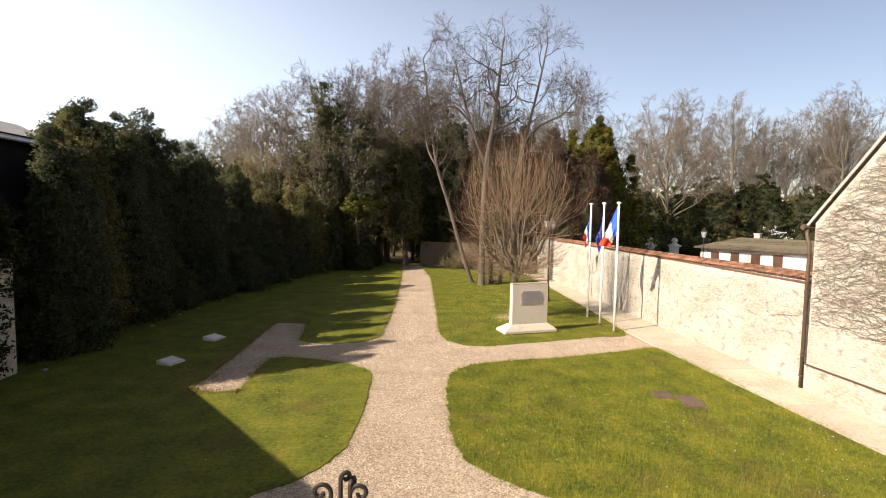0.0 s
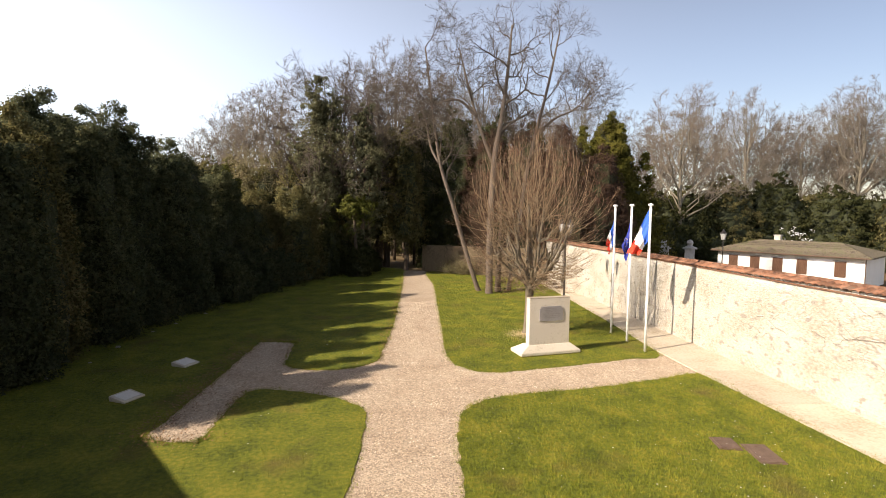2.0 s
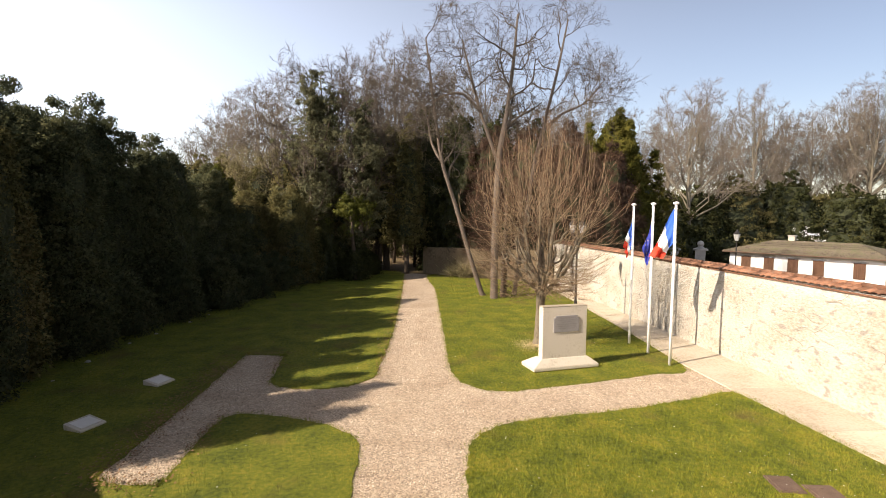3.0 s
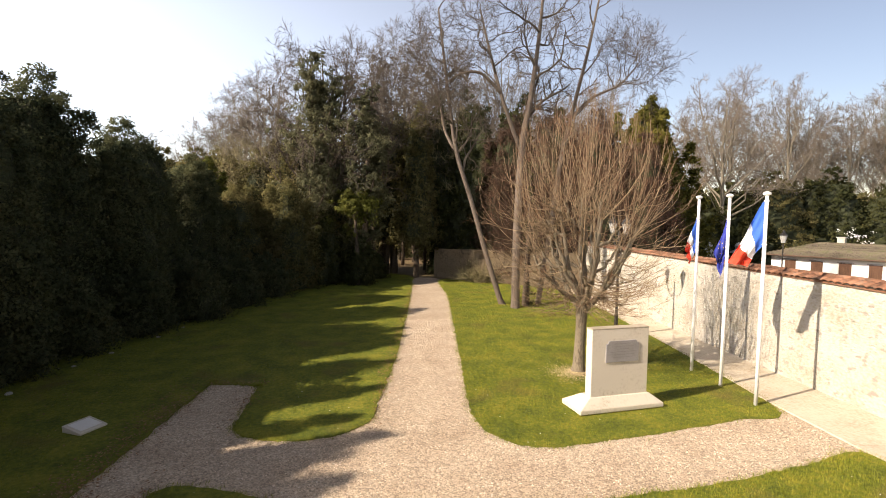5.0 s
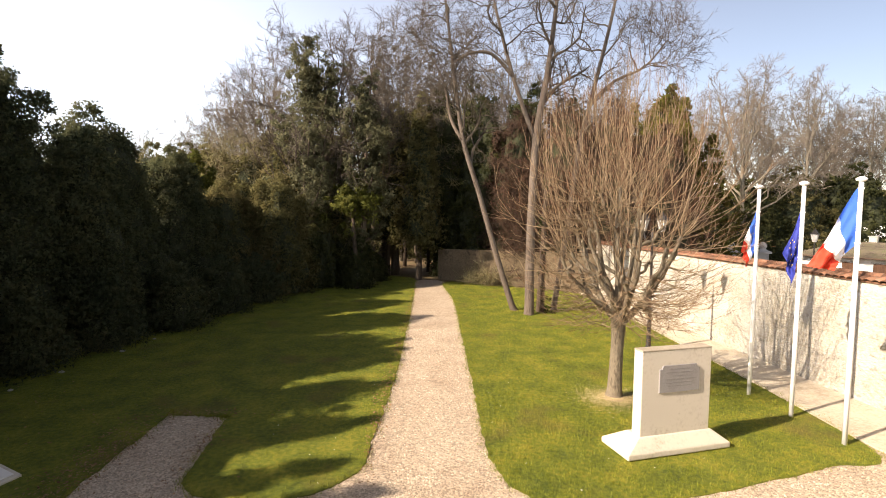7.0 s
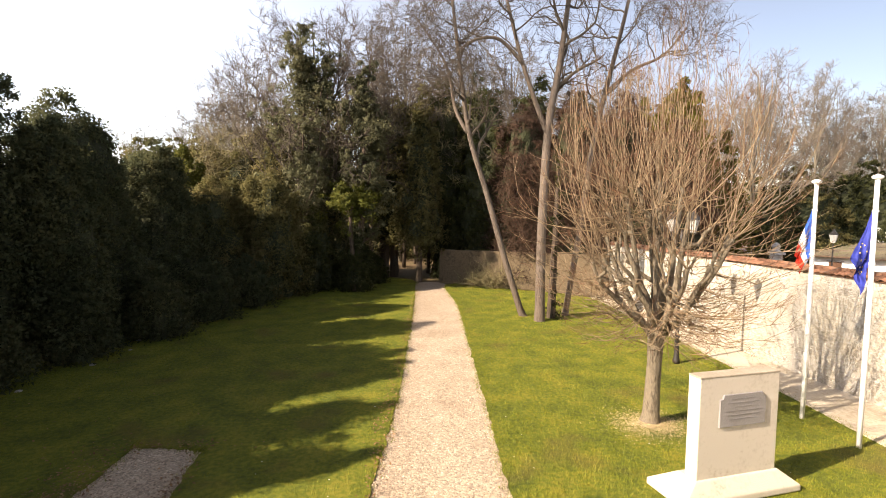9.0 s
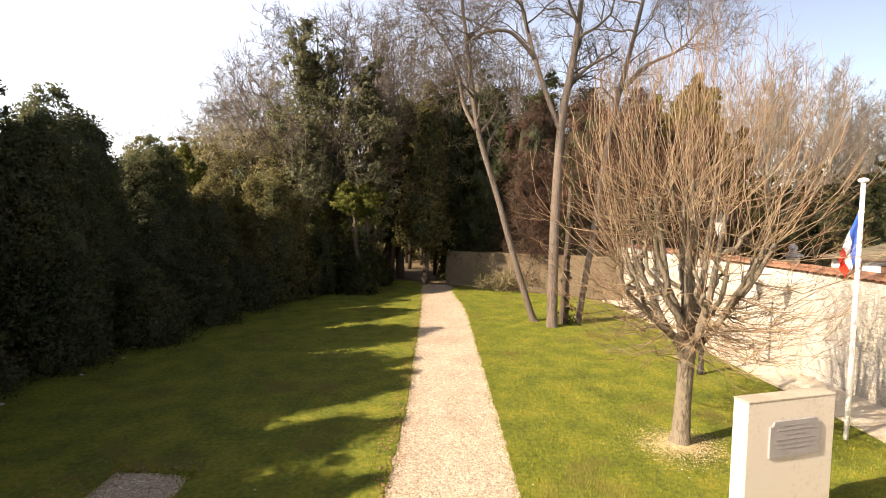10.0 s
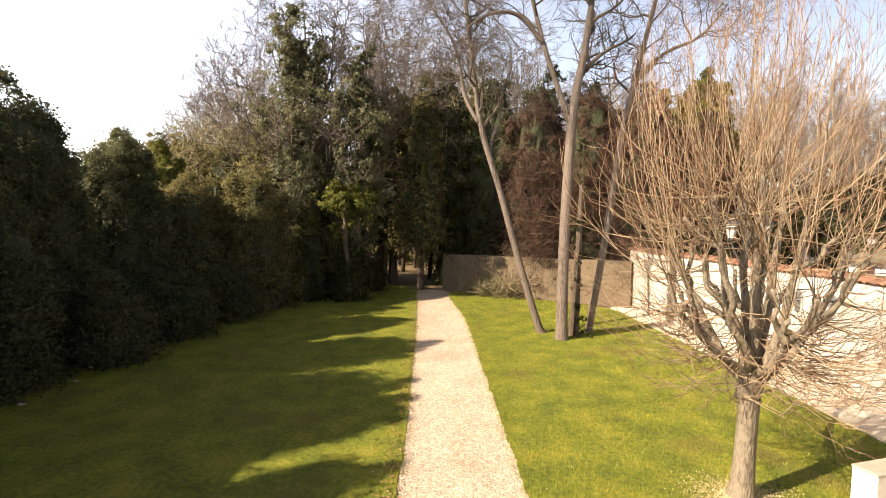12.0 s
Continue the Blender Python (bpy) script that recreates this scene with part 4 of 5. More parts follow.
def ivy_tree(label, x, y, stems, seed, clumps, size, mat_, leaf=0.17, per=46):
    """Stems and limbs hidden under uneven bunches of ivy. stems: lists of points."""
    rng = np.random.default_rng(seed)
    ob = thing("ivy_tree", x, y, 0, 0, label, "tree")
    wood, cen, siz = Shape(), [], []
    for line in stems:
        pts = curve_through([tuple(p) for p in line], 5, False) + [tuple(line[-1])]
        wood.tube(pts, list(np.linspace(0.2 if line is stems[0] else 0.09, 0.03, len(pts))), 7)
        q = np.array(pts)
        share = int(clumps * (len(line) / sum(len(l) for l in stems)))
        f = rng.random(share) ** 0.9 * (len(q) - 1.001)
        i = f.astype(int)
        p = q[i] + (q[i + 1] - q[i]) * (f - i)[:, None]
        thick = size * (1.15 - 0.75 * f / len(q)) * (0.75 + 0.35 * np.sin(p[:, 2] * 1.7 + seed))
        cen.append(p + rng.normal(0, 1, p.shape) * thick[:, None] * np.array([0.75, 0.75, 0.5]))
        siz.append(thick * rng.uniform(0.3, 0.6, share))
    part("trunk", wood, BARK, ob)
    cen = np.concatenate(cen)
    v = leaf_cloud(rng, cen, np.concatenate(siz) + 0.08, per, leaf, 0.6)
    part("ivy", quads("ivy", v, 4, soft_normals(rng, v, cen, per)), mat_, ob, "clinging ivy leaves")
    return ob


# pollarded lime beside the monument
def lime_tree(x, y):
    rng = random.Random(12)
    ob = thing("lime_tree", x, y, 0, 0, "pollarded lime tree, leafless, with dense upright shoots", "tree")
    t = Shape()
    t.tube([(-0.02, 0, -0.1), (-0.01, 0, 0.06), (0, 0, 0.25), (0.01, 0, 0.7), (0.03, 0, 1.3), (0.05, 0.02, 1.7), (0.06, 0.02, 1.95), (0.06, 0.02, 2.2)],
           [0.27, 0.215, 0.17, 0.15, 0.142, 0.158, 0.18, 0.12], 14)
    part("trunk", t, LIMEBARK, ob, "pale grey ridged trunk", smooth=True)
    heads, along, shoots, fine, laterals = [], [], Shape(), Shape(), Shape()

    def bough(p0, p3, away, r0, r1):
        """A crooked limb that leaves outwards and turns up, swollen to a knuckle at its end."""
        span = p3 - p0
        flat = Vector((span.x, span.y, 0))
        pts = [p0]
        for f, g in ((0.2, 0.30), (0.4, 0.53), (0.6, 0.72), (0.8, 0.88)):
            pts.append(p0 + flat * g + Vector((0, 0, span.z * f)) + Vector((rng.gauss(0, 0.03), rng.gauss(0, 0.03), rng.gauss(0, 0.03))))
        pts.append(p3)
        line = [Vector(q) for q in curve_through([tuple(q) for q in pts], 3, False)] + [p3, p3 + (p3 - pts[-2]).normalized() * 0.06]
        k = len(line) - 1
        rad = [r0 + (r1 - r0) * i / k + rng.uniform(-0.004, 0.009) for i in range(k + 1)]
        rad[k - 2], rad[k - 1], rad[k] = r1 * 1.25, r1 * 1.6, r1 * 0.9
        part("limb", Shape().tube(line, rad, 8), LIMEBARK, ob, smooth=True)
        return line

    plan = [(20, 0.55, 4.75), (95, 0.40, 4.5), (165, 0.70, 4.6), (235, 0.35, 4.9), (300, 0.65, 4.4), (260, 0.12, 4.2),
            (0, 1.35, 3.75), (48, 1.25, 3.5), (118, 1.3, 3.7), (178, 1.45, 3.4), (212, 1.2, 3.9), (262, 1.35, 3.45), (320, 1.25, 3.8)]
    for deg, out, top in plan:
        a = radians(deg + rng.uniform(-10, 10))
        away = Vector((math.cos(a), math.sin(a), 0))
        p0 = Vector((0.06, 0.02, rng.uniform(1.75, 2.1))) + away * 0.07
        p3 = Vector((0.06, 0.02, top + rng.uniform(-0.15, 0.15))) + away * out
        line = bough(p0, p3, away, 0.07 if out > 1 else 0.082, 0.028)
        heads.append((p3, 1.0))
        along += line[3:-2]
        for q in range(2 if out > 1 else 1):
            i = rng.randint(5, len(line) - 5)
            b = a + rng.choice((-1, 1)) * rng.uniform(0.5, 1.1)
            aw = Vector((math.cos(b), math.sin(b), 0))
            tip = line[i] + aw * rng.uniform(0.35, 0.7) + Vector((0, 0, rng.uniform(0.35, 0.9)))
            sub = bough(line[i], tip, aw, 0.042, 0.024)
            heads.append((tip, 0.7))
            along += sub[2:-2]

    def sprig(shape, line, r, many, spread, length, lift):
        k = len(line) - 1
        shape.tube(line, [r * (1 - 0.72 * i / k) for i in range(k + 1)], 4, False)
        for _ in range(many):
            i = rng.randint(1, k - 1)
            way = aside(rng, (line[i + 1] - line[i]).normalized(), rng.uniform(0.25, spread))
            tw, _ = wander(rng, line[i], way, length * rng.uniform(0.5, 1.2), 3, 0.12, lift)
            r2 = max(0.0028, r * 0.45)
            shape.tube(tw, [r2, r2 * 0.8, r2 * 0.6, r2 * 0.35], 3, False)
            for _ in range(3):
                fine.needle(tw[rng.randint(1, 2)], (aside(rng, way, rng.uniform(0.3, 0.8)) + Vector((0, 0, lift))) * rng.uniform(0.2, 0.45), 0.0028)

    # long straight shoots that rise from the knuckles to the domed top
    for head, weight in heads:
        for _ in range(int((10 if math.hypot(head.x, head.y) < 0.9 else 5) * weight) + 1):
            gx, gy = head.x * 1.55 + rng.gauss(0, 0.55), head.y * 1.55 + rng.gauss(0, 0.55)
            rad = min(math.hypot(gx, gy), 2.75)
            goal = Vector((gx, gy, 4.0 + 4.1 * math.sqrt(1 - (rad / 2.95) ** 2) * rng.uniform(0.66, 1.03)))
            span = goal - head
            flat = Vector((span.x, span.y, 0))
            bow = Vector((rng.gauss(0, 0.35), rng.gauss(0, 0.35), 0))
            line = [head + span * t + flat * (1.1 * t * (1 - t)) + bow * (t * (1 - t)) + Vector((rng.gauss(0, 0.022), rng.gauss(0, 0.022), 0)) * min(1, 4 * t) for t in (0, 0.12, 0.28, 0.46, 0.64, 0.82, 1)]
            sprig(shoots, line, rng.uniform(0.005, 0.0105), rng.randint(2, 4), 0.55, 0.8, 0.12)
            for _ in range(4):
                i = rng.randint(2, 5)
                fine.needle(line[i].lerp(line[i + 1], rng.random()), aside(rng, span.normalized(), rng.uniform(0.25, 0.6)) * rng.uniform(0.25, 0.6), 0.003)
    # spreading shoots that leave the limbs sideways, sag and turn up again
    for k in range(210):
        z = rng.uniform(1.7, 5.4) if k % 3 else rng.uniform(1.7, 3.4)
        p = rng.choice(sorted(along, key=lambda q: abs(q.z - max(2.2, z - 0.15)))[:26])
        a = math.atan2(p.y, p.x) + rng.gauss(0, 0.6)
        rim = 2.9 * math.sqrt(max(0.05, 1 - ((z - 4) / 3.7) ** 2)) if z > 4 else 1.95 + 0.95 * max(0.0, (z - 1.6) / 2.4) ** 0.6
        goal = Vector((math.cos(a) * rim * rng.uniform(0.6, 1.04), math.sin(a) * rim * rng.uniform(0.6, 1.04), z))
        span = goal - p
        sag = rng.uniform(0.05, 0.22) * span.length
        line = [p + span * t + Vector((0, 0, -sag * 4 * t * (1 - t) * (1 - 0.5 * t) + 0.22 * t ** 3)) + Vector((rng.gauss(0, 0.055), rng.gauss(0, 0.055), rng.gauss(0, 0.045))) * min(1, 3 * t) for t in (0, 0.12, 0.26, 0.42, 0.58, 0.74, 0.88, 1)]
        sprig(laterals, line, rng.uniform(0.006, 0.0135), rng.randint(2, 5), 0.9, 0.75, 0.12)
    # thin whips that hang from the crook
    for k in range(36):
        p = rng.choice(along[:]) if k % 2 else Vector((0.06, 0.02, rng.uniform(1.8, 2.3)))
        p = Vector((p.x, p.y, min(p.z, 2.9)))
        near = min(along, key=lambda q: (q - p).length)
        p = near if k % 2 else p
        a = rng.uniform(0, 2 * math.pi)
        reach = rng.uniform(0.8, 1.9)
        goal = Vector((p.x + reach * math.cos(a), p.y + reach * math.sin(a), max(1.25, p.z - rng.uniform(0.1, 0.9))))
        span = goal - p
        line = [p + span * t + Vector((0, 0, (0.3 * t * (1 - t) - 0.25 * math.sin(math.pi * t) * t + 0.18 * t ** 3))) + Vector((rng.gauss(0, 0.03), rng.gauss(0, 0.03), 0)) for t in (0, 0.15, 0.32, 0.5, 0.68, 0.85, 1)]
        sprig(laterals, line, rng.uniform(0.006, 0.011), rng.randint(2, 4), 0.9, 0.5, 0.12)
    part("twig", fine, REDTWIG, ob, "fine red-brown twigs")
    part("shoot", shoots, SHOOT, ob, "long straight upright shoots")
    part("branch", laterals, SHOOT, ob, "spreading crooked side branches")
    return ob


lime_tree(7.75, 22.5)
rng_np = np.random.default_rng(9)
n = 9000
ang, rr = rng_np.uniform(0, 6.283, n), np.abs(rng_np.normal(0, 0.36, n)) + 0.1
c = np.stack([7.7 + rr * np.cos(ang) * 1.15, 22.4 + rr * np.sin(ang), 0.05 + 0.05 * np.exp(-rr * 2.5) + rng_np.uniform(0, 0.02, n)], 1)
d = rng_np.normal(0, 1, (n, 3)) * np.array([1, 1, 0.35])
d /= np.linalg.norm(d, axis=1, keepdims=True)
a = np.cross(d, np.array([0, 0, 1.0]) + rng_np.normal(0, 0.3, (n, 3)))
ln = rng_np.uniform(0.006, 0.017, (n, 1))
v = np.stack([c - d * ln, c + a * ln * 0.4, c + d * ln, c - a * ln * 0.4], 1)
tagged(part("wood_chips", quads("wood_chips", v), CHIPS), "pale wood chips scattered round the trunk", "wood chips", kind="stuff")

# three tall bare trees at the end of the lawn
bare_tree("tall bare tree leaning over the path", (7.7, 33.5, 0), [(0.12, 0, -0.1), (-0.1, 0, 0.4), (-0.85, 0, 2.7), (-1.6, 0, 5.2), (-2.3, -0.1, 7.3), (-2.65, -0.2, 9.3), (-3.0, -0.3, 11.8), (-3.3, -0.4, 14.0)],
          [0.2, 0.14, 0.122, 0.11, 0.1, 0.085, 0.065, 0.035], (10, 7, 6, 4), (3.0, 1.7, 0.9, 0.5), 21, 0.5, angle=0.85, lift=0.03, bark=PALEBARK,
          extra=(([(-2.4, -0.1, 7.5), (-2.9, 0.1, 8.5), (-3.3, 0.2, 10.3), (-4.6, 0.3, 12.2)], [0.09, 0.07, 0.05, 0.025]),))
bare_tree("tall bare tree with a straight grey trunk", (8.2, 32.5, 0), [(0, 0, -0.1), (0, 0, 0.5), (0, 0, 3.8), (0.15, 0, 7.6), (0.55, 0.1, 10.0), (0.9, 0.2, 12.8), (1.1, 0.3, 15.3)],
          [0.27, 0.205, 0.18, 0.155, 0.12, 0.09, 0.04], (11, 7, 6, 4), (3.6, 1.9, 1.0, 0.5), 22, 0.52, angle=0.85, lift=0.03, bark=PALEBARK,
          extra=(([(0.12, 0, 7.4), (-0.35, 0.1, 8.6), (-0.9, 0.2, 10.2), (-1.5, 0.1, 12.2), (-1.9, 0.1, 13.8)], [0.11, 0.095, 0.08, 0.06, 0.03]),
                 ([(-0.8, 0.2, 10.0), (-1.8, 0, 10.9), (-2.8, -0.2, 10.8), (-3.5, -0.4, 10.3)], [0.08, 0.07, 0.055, 0.025])))
bare_tree("slender bare tree with a wide open crown", (9.6, 33.6, 0), [(0, 0, -0.1), (0.05, 0, 0.4), (0.5, 0, 3.4), (0.95, 0, 7), (1.5, 0.2, 9.3), (2.3, 0.3, 12.6), (2.9, 0.4, 15.6)],
          [0.19, 0.135, 0.125, 0.115, 0.10, 0.078, 0.036], (11, 7, 6, 4), (3.5, 1.9, 1.0, 0.5), 23, 0.5, angle=0.85, lift=0.03, bark=PALEBARK,
          extra=(([(1.4, 0.2, 9.2), (2.6, 0.2, 10.3), (4.0, 0.3, 11.0), (5.0, 0.3, 12.2)], [0.09, 0.07, 0.05, 0.025]),))

ivy_tree("thin dark stem with a little ivy", 8.85, 33.1, [[(0, 0, 0), (0.05, 0, 2.2), (0.1, 0, 4.6), (0.15, 0, 7.0)]], 64, 60, 0.28, YEW, leaf=0.1, per=30)

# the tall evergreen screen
# the trees at y 13.9 and 12.8 are unseen, added for dappled shade
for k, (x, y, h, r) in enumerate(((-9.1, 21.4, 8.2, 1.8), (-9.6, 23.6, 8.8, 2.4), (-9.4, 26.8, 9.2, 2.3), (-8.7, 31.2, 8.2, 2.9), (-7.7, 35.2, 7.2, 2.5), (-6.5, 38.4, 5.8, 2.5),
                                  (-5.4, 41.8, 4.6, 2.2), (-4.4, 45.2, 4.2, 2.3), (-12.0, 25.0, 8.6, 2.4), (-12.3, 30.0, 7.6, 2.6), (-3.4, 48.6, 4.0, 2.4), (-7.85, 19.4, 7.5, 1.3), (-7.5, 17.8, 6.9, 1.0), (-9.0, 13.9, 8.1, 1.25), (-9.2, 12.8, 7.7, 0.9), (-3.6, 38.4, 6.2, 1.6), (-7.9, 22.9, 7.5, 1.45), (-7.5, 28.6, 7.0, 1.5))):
    # the tree at y 19.4 gets lighter olive leaves in place of sunlight on it
    evergreen("dense dark green evergreen of the tall screen and its unseen shade trees", x, y, h, r * 1.1, 40 + k, OLIVE if y in (19.4, 38.4) else HEDGELIT, clumps=1150 if k < 7 else 700, per=56, leaf=0.085, spires=7, lump=0.30, blunt=0.42, wide=0.36, hide=(-0.8, 0.6) if x > -11 else (0, 1), core=(0.86, 0.86))
evergreen("fresh green conifer standing above the screen", -9.6, 42.8, 7.9, 1.9, 57, IVY, clumps=420, per=36, leaf=0.14, spires=3, lump=0.3, blunt=0.6)
evergreen("low dark bush at the foot of the side wall", -8.9, 17.0, 4.0, 1.5, 55, clumps=420, per=40, leaf=0.12, spires=4, lump=0.35, blunt=0.4, name="bush")
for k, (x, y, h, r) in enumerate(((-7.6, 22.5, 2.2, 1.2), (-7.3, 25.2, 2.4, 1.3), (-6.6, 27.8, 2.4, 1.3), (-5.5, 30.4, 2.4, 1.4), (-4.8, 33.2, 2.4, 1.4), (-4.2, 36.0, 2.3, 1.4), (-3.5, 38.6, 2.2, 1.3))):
    evergreen("low dark bush at the foot of the screen", x, y, h, r, 160 + k, HEDGELIT, clumps=240, per=44, leaf=0.09, spires=4, lump=0.28, blunt=0.36, name="bush", hide=(-0.8, 0.6))
# out of view all along the walk; added only for its shadow
evergreen("unseen slender evergreen added to shade the lawn", -9.0, 15.6, 7.3, 0.95, 58, clumps=420, per=40, leaf=0.11, spires=3, lump=0.3, blunt=0.4)
# ivy on the side wall
v = leaf_cloud(np.random.default_rng(3), np.random.default_rng(4).uniform((-7.75, 13.4, 0.4), (-7.35, 15.9, 4.6), (60, 3)), np.full(60, 0.32), 40, 0.12)
ivy = thing("ivy", 0, 0, 0, 0, "dark ivy hanging over the side wall", "climbing plant")
part("leaves", quads("leaves", v), YEW, ivy)

# ivy-clad trees and the evergreen mass at the end of the path


def plumes(seed, top, count, low, reach, lean):
    """A leaning stem with short rising side limbs."""
    rng = random.Random(seed)
    stem = [(0, 0, 0), (lean * 0.2, 0, top * 0.3), (lean * 0.4, 0.1, top * 0.6), (lean * 0.7, 0, top * 0.82), (lean, 0, top)]
    out = [stem]
    for k in range(count):
        z, a = low + (top * 0.86 - low) * (k + rng.random()) / count, rng.uniform(0, 6.28)
        q = reach * rng.uniform(0.5, 1.0) * (1.25 - 0.7 * z / top)
        x0 = lean * z / top
        out.append([(x0, 0, z), (x0 + 0.6 * q * math.cos(a), 0.6 * q * math.sin(a), z + 0.35 * q), (x0 + q * math.cos(a), q * math.sin(a), z + rng.uniform(0.8, 1.4) * q)])
    return out


ivy_tree("tall tree thickly clad in dark ivy", -2.9, 41.0, plumes(3, 14.0, 19, 2.0, 2.5, 0.2), 61, 820, 0.86, OLIVEIVY, leaf=0.14, per=40)
ivy_tree("slim tree wrapped in green ivy", 0.4, 40.6, plumes(4, 12.6, 14, 2.5, 1.7, 0.6), 62, 560, 0.74, OLIVEIVY, leaf=0.14, per=40)
mound = ivy_tree("bright green ivy mound high on an old stump", 0.05, 40.2, [[(-0.1, 0, 4.1), (0, 0, 4.9), (0, 0, 5.6), (0.1, 0, 6.3)], [(0, 0, 4.7), (0.5, -0.2, 5.2), (0.6, 0, 5.7)], [(0, 0, 4.5), (-0.45, -0.2, 5.0), (-0.55, 0, 5.7)]], 63, 170, 0.62, IVY, leaf=0.14)
part("stump", Shape().tube([(0.15, 0, -0.1), (0.1, 0, 1.5), (-0.05, 0, 3), (-0.1, 0, 4.5)], [0.16, 0.13, 0.11, 0.08], 9), BARK, mound, smooth=True)
for k, (x, y, h, r, m_) in enumerate(((2.2, 47.0, 11.8, 2.6, OLIVE), (5.2, 47.5, 13.2, 2.8, YEW), (8.2, 46.5, 13.6, 2.8, YEW), (11.2, 46.5, 13.4, 2.8, YEW), (14.2, 46.0, 12.4, 2.6, YEW), (-4.6, 44.5, 9.9, 2.3, OLIVE), (-7.2, 46.5, 8.8, 2.6, OLIVE),
                                     (3.8, 44.5, 12.0, 1.6, OLIVE), (17.0, 46.5, 9.5, 2.5, YEW), (-10.5, 49, 9.0, 3.0, OLIVE), (0.6, 48.5, 9.0, 2.2, YEW), (-2.0, 46.5, 10.2, 2.4, OLIVE), (7.0, 50.0, 12.0, 2.8, OLIVE), (10.5, 49.5, 11.0, 2.8, OLIVE),
                                     (13.5, 50, 10.0, 3.0, OLIVE), (-14, 52, 9.5, 3.2, OLIVE), (-18, 56, 10, 3.5, OLIVE), (17, 52, 10, 3.2, OLIVE), (23.5, 51.5, 8.5, 3.2, YEW), (20, 54, 9.5, 3.2, YEW))):
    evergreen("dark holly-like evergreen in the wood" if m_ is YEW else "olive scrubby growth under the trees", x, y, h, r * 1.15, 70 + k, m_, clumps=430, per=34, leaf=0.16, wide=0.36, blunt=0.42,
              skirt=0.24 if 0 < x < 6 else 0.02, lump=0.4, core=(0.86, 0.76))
for k, (x, y, h, r) in enumerate(((12.8, 42.8, 11.8, 2.8), (15.6, 42.0, 11.4, 2.8), (18.4, 41.2, 9.8, 2.6), (10.2, 43.8, 11.4, 2.5))):
    evergreen("russet bare hedge bush behind the wall", x, y, h, r, 120 + k, COPPER, clumps=520, per=40, leaf=0.5, wide=0.035, core=(0.86, 0.84), blunt=0.4, lump=0.5, name="bush")
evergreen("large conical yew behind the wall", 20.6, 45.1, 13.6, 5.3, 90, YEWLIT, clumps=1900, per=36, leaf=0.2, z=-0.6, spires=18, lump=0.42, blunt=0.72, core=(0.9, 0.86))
for k, (x, y, h, r) in enumerate(((25.5, 52.5, 8.4, 3.6), (30.0, 55, 8.0, 3.8), (35, 57, 9.0, 4.0), (40.5, 58, 10.2, 4.2), (46, 57.5, 10.6, 4.2), (51, 55, 9.2, 4.0), (56, 51, 9.0, 4.0), (61, 45, 8.6, 4), (28, 60, 8.5, 4), (38, 63, 8.5, 4.4), (49, 63, 9.5, 4.4), (58, 58, 9, 4.4))):
    evergreen("dark evergreen behind the bungalow", x, y, h, r * 1.35, 100 + k, YEW if k % 3 else OLIVE, clumps=560 if k < 8 else 300, per=28, leaf=0.22, wide=0.36, blunt=0.36, z=-1.1, lump=0.42, core=(0.84, 0.8))

for k, (x, y, h, r) in enumerate(((0.25, 40.5, 2.9, 1.0), (-5.6, 42.6, 3.6, 1.7), (-3.9, 41.6, 3.2, 1.5), (-1.9, 40.6, 4.6, 1.5), (-0.4, 42.4, 2.2, 1.2), (1.0, 43.6, 1.7, 0.9), (5.9, 46.0, 4.6, 1.5), (7.6, 44.9, 4.4, 1.5), (9.3, 43.6, 4.4, 1.5))):
    evergreen("dark low evergreen bush under the trees", x, y, h, r, 140 + k, YEW, clumps=170, per=34, leaf=0.13, spires=4, lump=0.3, blunt=0.4, name="bush")
for k, (x, y, h) in enumerate(((1.7, 46.2, 9), (2.35, 49.5, 10), (2.9, 53.5, 11), (3.9, 56, 11), (4.6, 49, 9.5), (0.9, 44.6, 8.5))):
    bare_tree("slender dark bare tree at the edge of the wood", (x, y, 0), [(0, 0, -0.1), (0.1 * (-1) ** k, 0, h * 0.4), (0.2, 0.1, h * 0.7), (0.1, 0, h)], [0.19 - 0.015 * k, 0.13, 0.09, 0.03], (8, 5, 4), (2.6, 1.3, 0.8), 400 + k, 0.45, least=0.009)

# brown thickets of fine twigs between the evergreens
for name_, lo, hi, count, seed in (("thicket", (-10, 44, 1.0), (1.0, 50, 9.5), 300, 31), ("thicket", (8.8, 40.0, 0.8), (17, 43.5, 7.2), 420, 32), ("thicket", (0.5, 44.5, 6.0), (9, 50, 12), 90, 33), ("thicket", (6.4, 41.0, 0.1), (9.2, 42.6, 0.9), 26, 34)):
    rt = np.random.default_rng(seed)
    cen = rt.uniform(lo, hi, (count, 3))
    ob = part(name_, quads(name_, leaf_cloud(rt, cen, rt.uniform(0.6, 1.3, count), 46, 0.75, -0.35, 0.018)), THICKET if seed != 32 else COPPER)
    tagged(ob, "tangled thicket of thin brown twigs", "thicket", kind="stuff")

